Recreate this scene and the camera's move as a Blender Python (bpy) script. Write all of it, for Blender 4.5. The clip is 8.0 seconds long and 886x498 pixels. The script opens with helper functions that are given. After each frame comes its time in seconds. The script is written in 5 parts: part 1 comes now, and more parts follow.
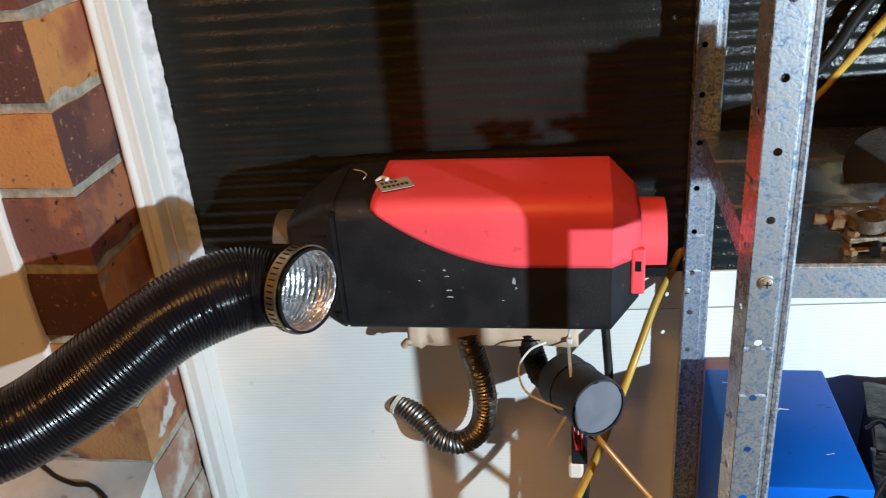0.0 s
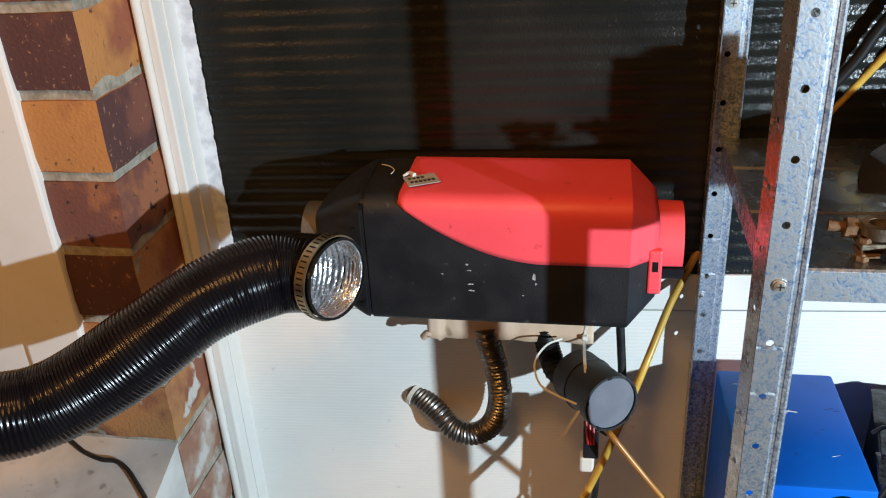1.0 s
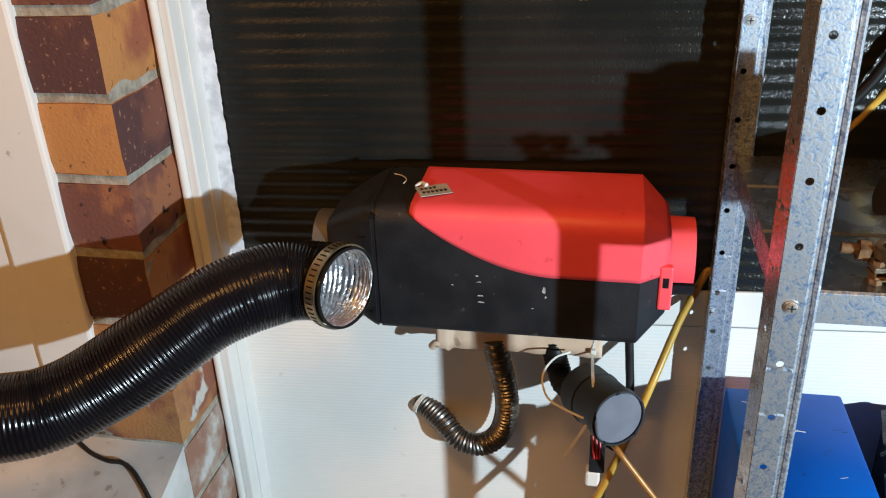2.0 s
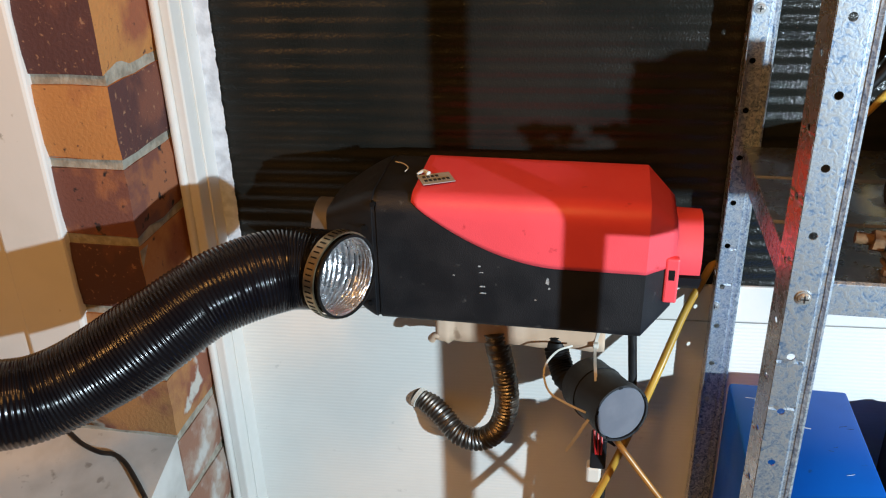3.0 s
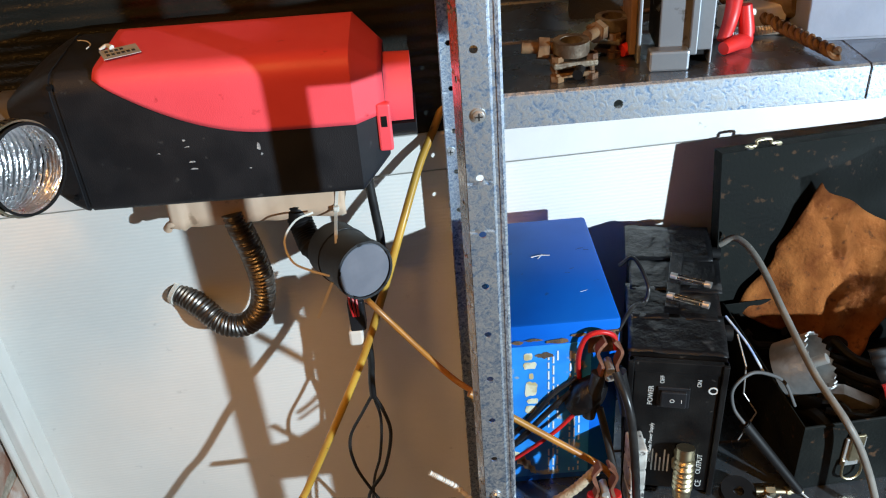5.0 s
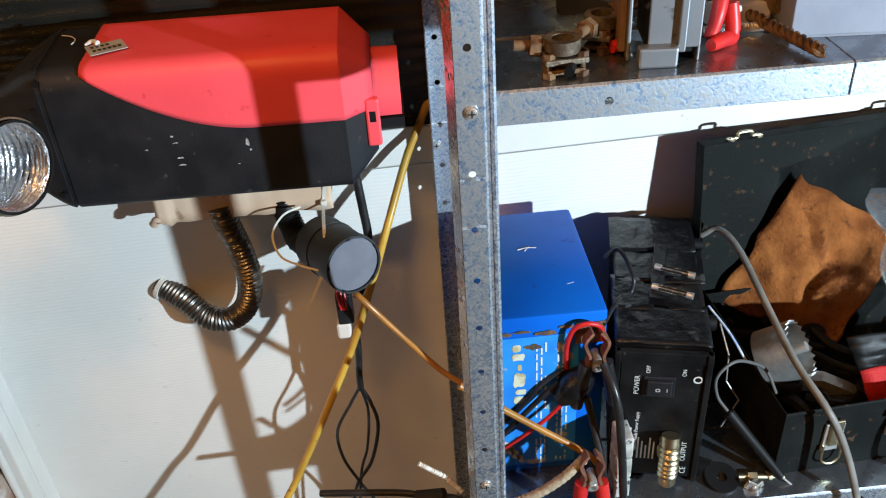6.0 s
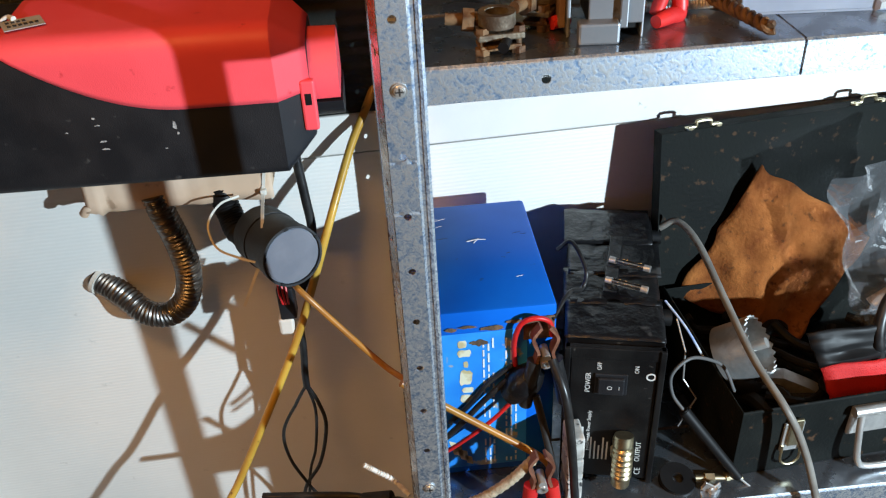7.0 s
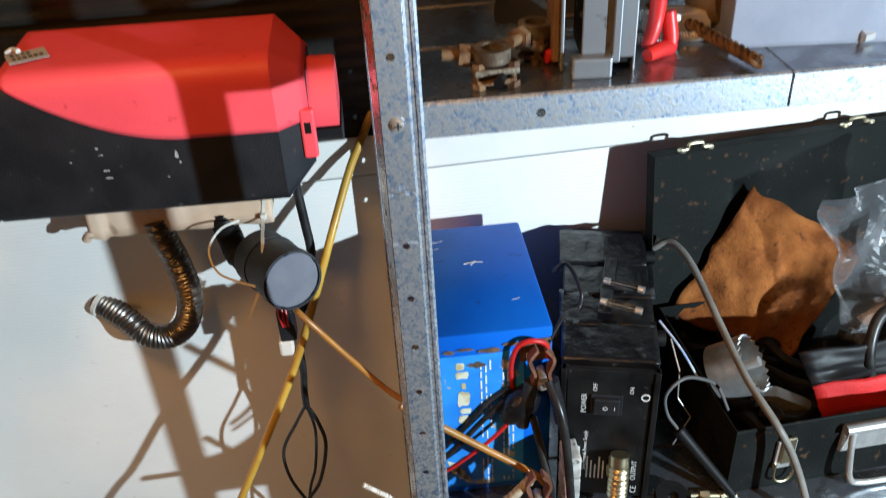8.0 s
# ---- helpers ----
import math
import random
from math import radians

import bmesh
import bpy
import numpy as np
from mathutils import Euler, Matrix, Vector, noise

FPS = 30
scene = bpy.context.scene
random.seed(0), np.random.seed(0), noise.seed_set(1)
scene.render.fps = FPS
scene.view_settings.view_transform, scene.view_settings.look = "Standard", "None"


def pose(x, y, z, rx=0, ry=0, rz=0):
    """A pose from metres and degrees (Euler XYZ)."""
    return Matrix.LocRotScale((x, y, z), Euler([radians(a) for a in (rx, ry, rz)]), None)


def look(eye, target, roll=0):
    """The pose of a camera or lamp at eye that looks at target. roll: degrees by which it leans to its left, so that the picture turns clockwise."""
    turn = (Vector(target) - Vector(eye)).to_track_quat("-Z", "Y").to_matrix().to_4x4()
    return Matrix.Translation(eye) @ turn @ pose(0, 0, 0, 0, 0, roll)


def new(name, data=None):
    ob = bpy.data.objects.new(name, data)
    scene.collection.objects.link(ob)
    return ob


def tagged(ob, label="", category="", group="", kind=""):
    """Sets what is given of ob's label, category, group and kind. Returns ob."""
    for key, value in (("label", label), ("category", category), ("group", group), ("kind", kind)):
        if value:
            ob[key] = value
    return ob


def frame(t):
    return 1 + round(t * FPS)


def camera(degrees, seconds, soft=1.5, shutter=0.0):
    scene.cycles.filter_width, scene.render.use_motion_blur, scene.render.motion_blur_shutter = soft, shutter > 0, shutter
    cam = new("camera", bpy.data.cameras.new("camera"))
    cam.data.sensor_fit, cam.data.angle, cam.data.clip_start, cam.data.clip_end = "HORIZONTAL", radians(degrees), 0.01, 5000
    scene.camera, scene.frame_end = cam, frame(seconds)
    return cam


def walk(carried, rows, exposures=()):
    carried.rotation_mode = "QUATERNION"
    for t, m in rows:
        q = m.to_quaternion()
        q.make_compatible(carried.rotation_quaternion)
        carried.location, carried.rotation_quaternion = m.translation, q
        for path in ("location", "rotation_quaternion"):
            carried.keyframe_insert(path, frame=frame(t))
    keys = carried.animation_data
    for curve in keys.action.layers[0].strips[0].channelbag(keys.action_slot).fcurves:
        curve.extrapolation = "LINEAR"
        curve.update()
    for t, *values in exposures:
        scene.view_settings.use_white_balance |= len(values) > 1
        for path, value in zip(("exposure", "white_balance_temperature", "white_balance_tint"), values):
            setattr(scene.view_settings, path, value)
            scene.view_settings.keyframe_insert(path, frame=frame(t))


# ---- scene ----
cam = camera(54.8, 8.0, soft=1.1, shutter=0.5)
PATH = [
    (0, (0.2515, -0.8885, 1.6300), (-0.0274, 0.6980, 0.8268), -5.03),
    (0.5, (0.2384, -0.9072, 1.6341), (-0.0570, 0.6757, 0.8298), -4.12),
    (1, (0.2440, -0.9181, 1.6385), (-0.0584, 0.6650, 0.8370), -3.45),
    (2.5, (0.2395, -0.9139, 1.6452), (-0.0812, 0.6707, 0.8539), -1.96),
    (3, (0.2321, -0.9057, 1.6281), (-0.0775, 0.6797, 0.8340), -1.62),
    (3.2, (0.2566, -0.8900, 1.6283), (-0.0541, 0.6886, 0.8211), -1.66),
    (3.3, (0.2580, -0.9059, 1.6205), (-0.0124, 0.6806, 0.8145), -1.93),
    (3.5, (0.2986, -0.9051, 1.5944), (0.1038, 0.6791, 0.7622), -2.66),
    (3.7, (0.3326, -0.8821, 1.5826), (0.2393, 0.6708, 0.6771), -3.32),
    (4, (0.3526, -0.8890, 1.5662), (0.3260, 0.6424, 0.6206), -3.98),
    (4.5, (0.3583, -0.8914, 1.5675), (0.3489, 0.6270, 0.6009), -4.52),
    (6, (0.3378, -0.8919, 1.5840), (0.3980, 0.5930, 0.5683), -4.02),
    (6.5, (0.3573, -0.8839, 1.5629), (0.4425, 0.6008, 0.5489), -3.19),
    (7, (0.3793, -0.8670, 1.5511), (0.4724, 0.6155, 0.5345), -3.16),
    (7.5, (0.3827, -0.8706, 1.5379), (0.4799, 0.6053, 0.5122), -2.92),
    (8, (0.3785, -0.8699, 1.5728), (0.4815, 0.6207, 0.5691), -3.28),
]
walk(cam, [(t, look(eye, target, roll)) for t, eye, target, roll in PATH])

# ---- light ----
world = bpy.data.worlds.new("world")
scene.world = world
world.use_nodes = True
world.node_tree.nodes["Background"].inputs[0].default_value = (0.35, 0.42, 0.55, 1)
world.node_tree.nodes["Background"].inputs[1].default_value = 0.006


def lamp(name, kind, place, target, watts, color, size):
    data = bpy.data.lights.new(name, kind)
    data.energy, data.color = watts, color
    if kind == "AREA":
        data.shape, data.size = "DISK", size
    else:
        data.shadow_soft_size = size
    ob = new(name, data)
    ob.matrix_world = look(place, target)
    return ob


lamp("work_light_lamp", "AREA", (1.53, -1.33, 1.39), (0.75, 0.0, 1.35), 52.0, (0.71, 0.88, 1.0), 0.035)
# two unseen warm fills, added to lift the shadows and turn them brown
lamp("ceiling_bulb_lamp", "POINT", (0.10, -0.85, 2.25), (0, 0, 0), 24.0, (1.0, 0.49, 0.14), 0.10)
lamp("rear_bulb_lamp", "POINT", (-1.15, -1.85, 2.20), (0, 0, 0), 25.0, (1.0, 0.48, 0.13), 0.22)


# ---- helpers of this scene ----
def thing(name, place, label, category, group="", kind=""):
    ob = new(name)
    ob.location = place
    ob.empty_display_size = 0.02
    return tagged(ob, label, category, group, kind)


def part(name, bm, material, parent=None, label="", smooth=False, kind=""):
    me = bpy.data.meshes.new(name)
    bmesh.ops.recalc_face_normals(bm, faces=bm.faces)
    if smooth:
        for f in bm.faces:
            f.smooth = True
        for e in bm.edges:
            if len(e.link_faces) == 2 and e.calc_face_angle(0) > 0.7:
                e.smooth = False
    bm.to_mesh(me)
    bm.free()
    for m in (material if isinstance(material, (list, tuple)) else [material]):
        me.materials.append(m)
    ob = new(name, me)
    if parent is not None:
        ob.parent = parent
        if parent.parent is None:
            ob.matrix_parent_inverse = Matrix.Translation(-parent.location)
    return tagged(ob, label, kind=kind)


def solid(name, bm, material, label, category="", kind="", group="", smooth=False):
    return tagged(part(name, bm, material, None, "", smooth), label, category, group, kind)


def box(bm, x0, x1, y0, y1, z0, z1, bevel=0.0, m=None, seg=2):
    g = bmesh.ops.create_cube(bm, size=1)["verts"]
    for v in g:
        v.co = Vector((x0 + (v.co.x + 0.5) * (x1 - x0), y0 + (v.co.y + 0.5) * (y1 - y0), z0 + (v.co.z + 0.5) * (z1 - z0)))
        if m is not None:
            v.co = m @ v.co
    if bevel:
        edges = list({e for v in g for e in v.link_edges})
        bmesh.ops.bevel(bm, geom=edges, offset=bevel, segments=seg, affect="EDGES", profile=0.5)
    return bm


def bx(x0, x1, y0, y1, z0, z1, bevel=0.0, m=None, seg=2):
    return box(bmesh.new(), x0, x1, y0, y1, z0, z1, bevel, m, seg)


def smooth_path(points, steps=10):
    p = [Vector(q) for q in points]
    p = [2 * p[0] - p[1]] + p + [2 * p[-1] - p[-2]]
    out = []
    for i in range(1, len(p) - 2):
        a, b, c, d = p[i - 1:i + 3]
        for k in range(steps):
            t = k / steps
            out.append(0.5 * (2 * b + (c - a) * t + (2 * a - 5 * b + 4 * c - d) * t * t + (3 * b - a - 3 * c + d) * t ** 3))
    return out + [p[-2]]


def tube(points, radius, sides=12, steps=10, bm=None, caps=True, smoothed=True):
    """A swept tube; radius is a number or a function of the length along the path and of the whole length."""
    bm = bm or bmesh.new()
    path = smooth_path(points, steps) if smoothed else [Vector(q) for q in points]
    n = len(path)
    dist = [0.0]
    for i in range(1, n):
        dist.append(dist[-1] + (path[i] - path[i - 1]).length)
    tan = [(path[min(i + 1, n - 1)] - path[max(i - 1, 0)]).normalized() for i in range(n)]
    side = tan[0].orthogonal().normalized()
    rings = []
    for i in range(n):
        side = (side - tan[i] * side.dot(tan[i])).normalized()
        up = tan[i].cross(side)
        r = radius(dist[i], dist[-1]) if callable(radius) else radius
        rings.append([bm.verts.new(path[i] + (side * math.cos(a) + up * math.sin(a)) * r) for a in (2 * math.pi * k / sides for k in range(sides))])
    for a, b in zip(rings, rings[1:]):
        for k in range(sides):
            bm.faces.new((a[k], a[(k + 1) % sides], b[(k + 1) % sides], b[k]))
    if caps:
        bm.faces.new(rings[0][::-1])
        bm.faces.new(rings[-1])
    return bm


def resample(points, step, steps=24):
    path = smooth_path(points, steps)
    out, left = [path[0]], step
    for a, b in zip(path, path[1:]):
        d, l = (b - a), (b - a).length
        s = left
        while s <= l:
            out.append(a + d * (s / l))
            s += step
        left = s - l
    return out


def cyl(a, b, r, sides=20, r2=None, bm=None, bevel=0.0):
    a, b = Vector(a), Vector(b)
    bm = bm or bmesh.new()
    m = Matrix.Translation((a + b) / 2) @ (b - a).to_track_quat("Z", "Y").to_matrix().to_4x4()
    g = bmesh.ops.create_cone(bm, cap_ends=True, segments=sides, radius1=r, radius2=r if r2 is None else r2, depth=(b - a).length, matrix=m)["verts"]
    if bevel:
        rim = {e for v in g for e in v.link_edges if any(len(f.verts) > 4 for f in e.link_faces)}
        bmesh.ops.bevel(bm, geom=list(rim), offset=bevel, segments=2, affect="EDGES")
    return bm


def ring(center, axis, r_out, r_in, depth, sides=28, bm=None):
    """A short pipe with wall thickness."""
    bm = bm or bmesh.new()
    m = Matrix.Translation(center) @ Vector(axis).to_track_quat("Z", "Y").to_matrix().to_4x4()
    loops = []
    for r, z in ((r_out, -depth / 2), (r_out, depth / 2), (r_in, depth / 2), (r_in, -depth / 2)):
        loops.append([bm.verts.new(m @ Vector((r * math.cos(2 * math.pi * k / sides), r * math.sin(2 * math.pi * k / sides), z))) for k in range(sides)])
    for a, b in zip(loops, loops[1:] + loops[:1]):
        for k in range(sides):
            bm.faces.new((a[k], a[(k + 1) % sides], b[(k + 1) % sides], b[k]))
    return bm


# ---- materials ----
def mat(name, color, rough=0.5, metal=0.0, color2=None, scale=20.0, detail=6.0, spread=(0.4, 0.6), bump=0.0, bump_scale=200.0,
        spots=None, spot_scale=60.0, spot_range=(0.62, 0.7), stretch=(1, 1, 1), rough2=None, coat=0.0, alpha=1.0, transmission=0.0, ior=1.45, vary=0.0, spec=0.5):
    """Principled surface: two colours mixed by a broad noise, spots of wear, fine relief."""
    m = bpy.data.materials.new(name)
    m.use_nodes = True
    nt = m.node_tree
    b = nt.nodes["Principled BSDF"]
    co = nt.nodes.new("ShaderNodeTexCoord")
    mp = nt.nodes.new("ShaderNodeMapping")
    mp.inputs["Scale"].default_value = stretch
    nt.links.new(co.outputs["Object"], mp.inputs["Vector"])
    n1 = nt.nodes.new("ShaderNodeTexNoise")
    n1.inputs["Scale"].default_value, n1.inputs["Detail"].default_value = scale, detail
    nt.links.new(mp.outputs[0], n1.inputs["Vector"])
    r1 = nt.nodes.new("ShaderNodeMapRange")
    r1.inputs["From Min"].default_value, r1.inputs["From Max"].default_value = spread
    nt.links.new(n1.outputs["Fac"], r1.inputs["Value"])
    mix = nt.nodes.new("ShaderNodeMix")
    mix.data_type = "RGBA"
    mix.inputs["A"].default_value = (*color, 1)
    mix.inputs["B"].default_value = (*(color2 or [c * 0.8 for c in color]), 1)
    nt.links.new(r1.outputs[0], mix.inputs["Factor"])
    out = mix.outputs["Result"]
    if spots:
        n2 = nt.nodes.new("ShaderNodeTexNoise")
        n2.inputs["Scale"].default_value, n2.inputs["Detail"].default_value = spot_scale, 5
        nt.links.new(mp.outputs[0], n2.inputs["Vector"])
        r2 = nt.nodes.new("ShaderNodeMapRange")
        r2.inputs["From Min"].default_value, r2.inputs["From Max"].default_value = spot_range
        nt.links.new(n2.outputs["Fac"], r2.inputs["Value"])
        mx = nt.nodes.new("ShaderNodeMix")
        mx.data_type = "RGBA"
        mx.inputs["B"].default_value = (*spots, 1)
        nt.links.new(out, mx.inputs["A"])
        nt.links.new(r2.outputs[0], mx.inputs["Factor"])
        out = mx.outputs["Result"]
    if vary:
        oi = nt.nodes.new("ShaderNodeObjectInfo")
        rv = nt.nodes.new("ShaderNodeMapRange")
        rv.inputs["To Min"].default_value, rv.inputs["To Max"].default_value = 1 - vary, 1 + vary
        nt.links.new(oi.outputs["Random"], rv.inputs["Value"])
        hs = nt.nodes.new("ShaderNodeHueSaturation")
        nt.links.new(rv.outputs[0], hs.inputs["Value"])
        nt.links.new(out, hs.inputs["Color"])
        out = hs.outputs[0]
    nt.links.new(out, b.inputs["Base Color"])
    b.inputs["Metallic"].default_value = metal
    rr = nt.nodes.new("ShaderNodeMapRange")
    rr.inputs["To Min"].default_value, rr.inputs["To Max"].default_value = rough, rough2 if rough2 is not None else min(1.0, rough * 1.25)
    nt.links.new(r1.outputs[0], rr.inputs["Value"])
    nt.links.new(rr.outputs[0], b.inputs["Roughness"])
    b.inputs["Coat Weight"].default_value = coat
    b.inputs["Specular IOR Level"].default_value = spec
    b.inputs["Alpha"].default_value = alpha
    b.inputs["Transmission Weight"].default_value = transmission
    b.inputs["IOR"].default_value = ior
    if bump:
        n3 = nt.nodes.new("ShaderNodeTexNoise")
        n3.inputs["Scale"].default_value, n3.inputs["Detail"].default_value = bump_scale, 4
        nt.links.new(mp.outputs[0], n3.inputs["Vector"])
        bp = nt.nodes.new("ShaderNodeBump")
        bp.inputs["Strength"].default_value, bp.inputs["Distance"].default_value = bump, 0.002
        nt.links.new(n3.outputs["Fac"], bp.inputs["Height"])
        nt.links.new(bp.outputs[0], b.inputs["Normal"])
    return m


def spangle(name, light=(0.90, 0.96, 1.0), dark=(0.17, 0.26, 0.40), scale=240.0, rough=0.33, metal=0.86):
    """Galvanised steel: soft zinc crystals over a fine grain."""
    m = bpy.data.materials.new(name)
    m.use_nodes = True
    nt = m.node_tree
    b = nt.nodes["Principled BSDF"]
    co = nt.nodes.new("ShaderNodeTexCoord")

    def grain(size, detail, distortion):
        n = nt.nodes.new("ShaderNodeTexNoise")
        n.inputs["Scale"].default_value, n.inputs["Detail"].default_value, n.inputs["Distortion"].default_value = size, detail, distortion
        nt.links.new(co.outputs["Object"], n.inputs["Vector"])
        return n.outputs["Fac"]

    mixer = nt.nodes.new("ShaderNodeMath")
    mixer.operation = "MULTIPLY_ADD"
    mixer.inputs[1].default_value = 0.3
    nt.links.new(grain(scale * 1.9, 2, 0.6), mixer.inputs[0])
    half = nt.nodes.new("ShaderNodeMath")
    half.operation = "MULTIPLY"
    half.inputs[1].default_value = 0.7
    nt.links.new(grain(scale * 0.75, 3, 1.2), half.inputs[0])
    nt.links.new(half.outputs[0], mixer.inputs[2])
    ramp = nt.nodes.new("ShaderNodeMapRange")
    ramp.inputs["From Min"].default_value, ramp.inputs["From Max"].default_value = 0.35, 0.60
    nt.links.new(mixer.outputs[0], ramp.inputs["Value"])
    mix = nt.nodes.new("ShaderNodeMix")
    mix.data_type = "RGBA"
    mix.inputs["A"].default_value, mix.inputs["B"].default_value = (*dark, 1), (*light, 1)
    nt.links.new(ramp.outputs[0], mix.inputs["Factor"])
    nt.links.new(mix.outputs["Result"], b.inputs["Base Color"])
    r = nt.nodes.new("ShaderNodeMapRange")
    r.inputs["To Min"].default_value, r.inputs["To Max"].default_value = rough + 0.18, rough
    nt.links.new(ramp.outputs[0], r.inputs["Value"])
    nt.links.new(r.outputs[0], b.inputs["Roughness"])
    b.inputs["Metallic"].default_value = metal
    bp = nt.nodes.new("ShaderNodeBump")
    bp.inputs["Strength"].default_value, bp.inputs["Distance"].default_value = 0.25, 0.001
    nt.links.new(mixer.outputs[0], bp.inputs["Height"])
    nt.links.new(bp.outputs[0], b.inputs["Normal"])
    return m


def fluted(name, color, pitch, strength, rough):
    """Painted sheet with fine level flutes."""
    m = mat(name, color, rough, color2=[c * 0.95 for c in color], scale=6, spots=[c * 0.72 for c in color], spot_scale=45, spot_range=(0.68, 0.78))
    nt = m.node_tree
    b = nt.nodes["Principled BSDF"]
    co = nt.nodes.new("ShaderNodeTexCoord")
    w = nt.nodes.new("ShaderNodeTexWave")
    w.bands_direction = "Z"
    w.inputs["Scale"].default_value = 0.314 / pitch
    w.inputs["Distortion"].default_value, w.inputs["Detail"].default_value, w.inputs["Detail Scale"].default_value = 1.2, 2.0, 1.0
    nt.links.new(co.outputs["Object"], w.inputs["Vector"])
    bp = nt.nodes.new("ShaderNodeBump")
    bp.inputs["Strength"].default_value, bp.inputs["Distance"].default_value = strength, 0.0008
    nt.links.new(w.outputs["Fac"], bp.inputs["Height"])
    nt.links.new(bp.outputs[0], b.inputs["Normal"])
    return m


WHITE_SHEET = fluted("white_sheet", (0.80, 0.79, 0.75), 0.005, 0.26, 0.55)
WHITE_PAINT = mat("white_paint", (0.78, 0.77, 0.74), 0.35, color2=(0.72, 0.71, 0.67), scale=8, spots=(0.45, 0.42, 0.36), spot_scale=70, spot_range=(0.72, 0.8), bump=0.08, bump_scale=120)
ROOM_PAINT = mat("room_paint", (0.15, 0.075, 0.025), 0.8, scale=3)
CONCRETE = mat("concrete", (0.12, 0.095, 0.07), 0.85, scale=4, bump=0.3, bump_scale=60)
GLASS_DARK = mat("night_sheet", (0.011, 0.0130, 0.0120), 0.15, color2=(0.016, 0.0165, 0.0145), scale=9, rough2=0.24, bump=0.32, bump_scale=420, spots=(0.16, 0.16, 0.15), spot_scale=110, spot_range=(0.76, 0.78))
ZINC = spangle("galvanised_steel")
ZINC_DARK = mat("dull_galvanised_steel", (0.34, 0.37, 0.41), 0.20, 0.9, color2=(0.23, 0.25, 0.28), scale=40, rough2=0.34, spots=(0.18, 0.17, 0.16), spot_scale=90, spot_range=(0.66, 0.74), bump=0.05, bump_scale=60)
OUTLET = mat("dull_cast_metal", (0.16, 0.15, 0.14), 0.5, 0.6, scale=40)
STEEL = mat("bright_steel", (0.72, 0.71, 0.68), 0.32, 0.75, color2=(0.55, 0.54, 0.52), scale=60)
BRASS = mat("yellow_plated_steel", (0.70, 0.62, 0.42), 0.32, 1.0, color2=(0.52, 0.44, 0.28), scale=80)
FOIL = mat("aluminium_foil", (0.88, 0.89, 0.91), 0.26, 0.85, color2=(0.7, 0.7, 0.72), scale=120, bump=0.6, bump_scale=260)
DUCT_BLACK = mat("black_duct_skin", (0.005, 0.005, 0.007), 0.14, color2=(0.007, 0.007, 0.009), scale=30, rough2=0.22, bump=0.10, bump_scale=45)
PLASTIC_BLACK = mat("black_plastic", (0.009, 0.010, 0.0125), 0.46, color2=(0.012, 0.0125, 0.015), scale=25, spots=(0.05, 0.05, 0.05), spot_scale=90, spot_range=(0.68, 0.76), bump=0.25, bump_scale=900)
RUBBER = mat("black_rubber", (0.005, 0.005, 0.0055), 0.5, scale=40, spec=0.35)
RED_PLASTIC = mat("red_plastic", (0.93, 0.098, 0.125), 0.40, color2=(0.89, 0.085, 0.11), scale=14, spots=(0.45, 0.015, 0.02), spot_scale=70, spot_range=(0.68, 0.8), bump=0.15, bump_scale=1000)
BLUE_PAINT = mat("blue_enamel", (0.005, 0.125, 0.60), 0.30, color2=(0.005, 0.105, 0.52), scale=10, spec=0.15, spots=(0.03, 0.05, 0.12), spot_scale=55, spot_range=(0.7, 0.78))
WOOD = mat("raw_timber", (0.70, 0.52, 0.36), 0.7, color2=(0.60, 0.43, 0.28), scale=12, stretch=(0.3, 3, 3), bump=0.2)
CARDBOARD = mat("pale_cardboard", (0.74, 0.56, 0.42), 0.7, color2=(0.64, 0.46, 0.32), scale=14, spots=(0.40, 0.27, 0.18), spot_scale=40, spot_range=(0.66, 0.74))
NYLON0 = mat("white_paper", (0.72, 0.70, 0.64), 0.6, scale=60)
SCUFF = mat("pale_scuff", (0.42, 0.43, 0.43), 0.6, color2=(0.22, 0.23, 0.24), scale=500)
MORTAR = mat("mortar", (0.36, 0.33, 0.27), 0.9, color2=(0.26, 0.23, 0.18), scale=40, spots=(0.44, 0.41, 0.34), spot_scale=120, spot_range=(0.45, 0.75), bump=1.0, bump_scale=130)
LEDGE_PAINT = mat("painted_render", (0.66, 0.65, 0.62), 0.6, color2=(0.52, 0.51, 0.48), scale=14, spots=(0.35, 0.33, 0.3), spot_scale=60, spot_range=(0.64, 0.72), bump=0.25, bump_scale=90)

# ---- structure ----
WALL = Matrix.Translation((0.366, 0, 0)) @ Matrix.Rotation(radians(3.34), 4, "Z") @ Matrix.Translation((-0.366, 0, 0))  # the shelving stands a little askew to the wall
GLASS_Y = 0.002
SHEET = solid("wall_sheet_north", bx(-0.21, 2.6, 0.0, 0.10, 0.0, 1.0985), WHITE_SHEET, "white fluted sheet wall below the window", "wall", "structure")
RAIL = solid("window_sill_rail", bx(-0.21, 2.6, -0.003, 0.10, 1.101, 1.1485, 0.002), WHITE_PAINT, "white painted rail under the dark window", "trim", "structure")
# left jamb with its stepped profile
bm = bmesh.new()
box(bm, -0.2245, -0.2165, -0.090, 0.05, 0.0, 2.4, 0.003)
box(bm, -0.2167, -0.2050, -0.083, 0.05, 0.0, 2.4, 0.002)
box(bm, -0.2052, -0.2030, -0.060, 0.05, 0.0, 2.4, 0.001)
solid("window_jamb_trim", bm, WHITE_PAINT, "white painted stepped window jamb", "trim", "structure")


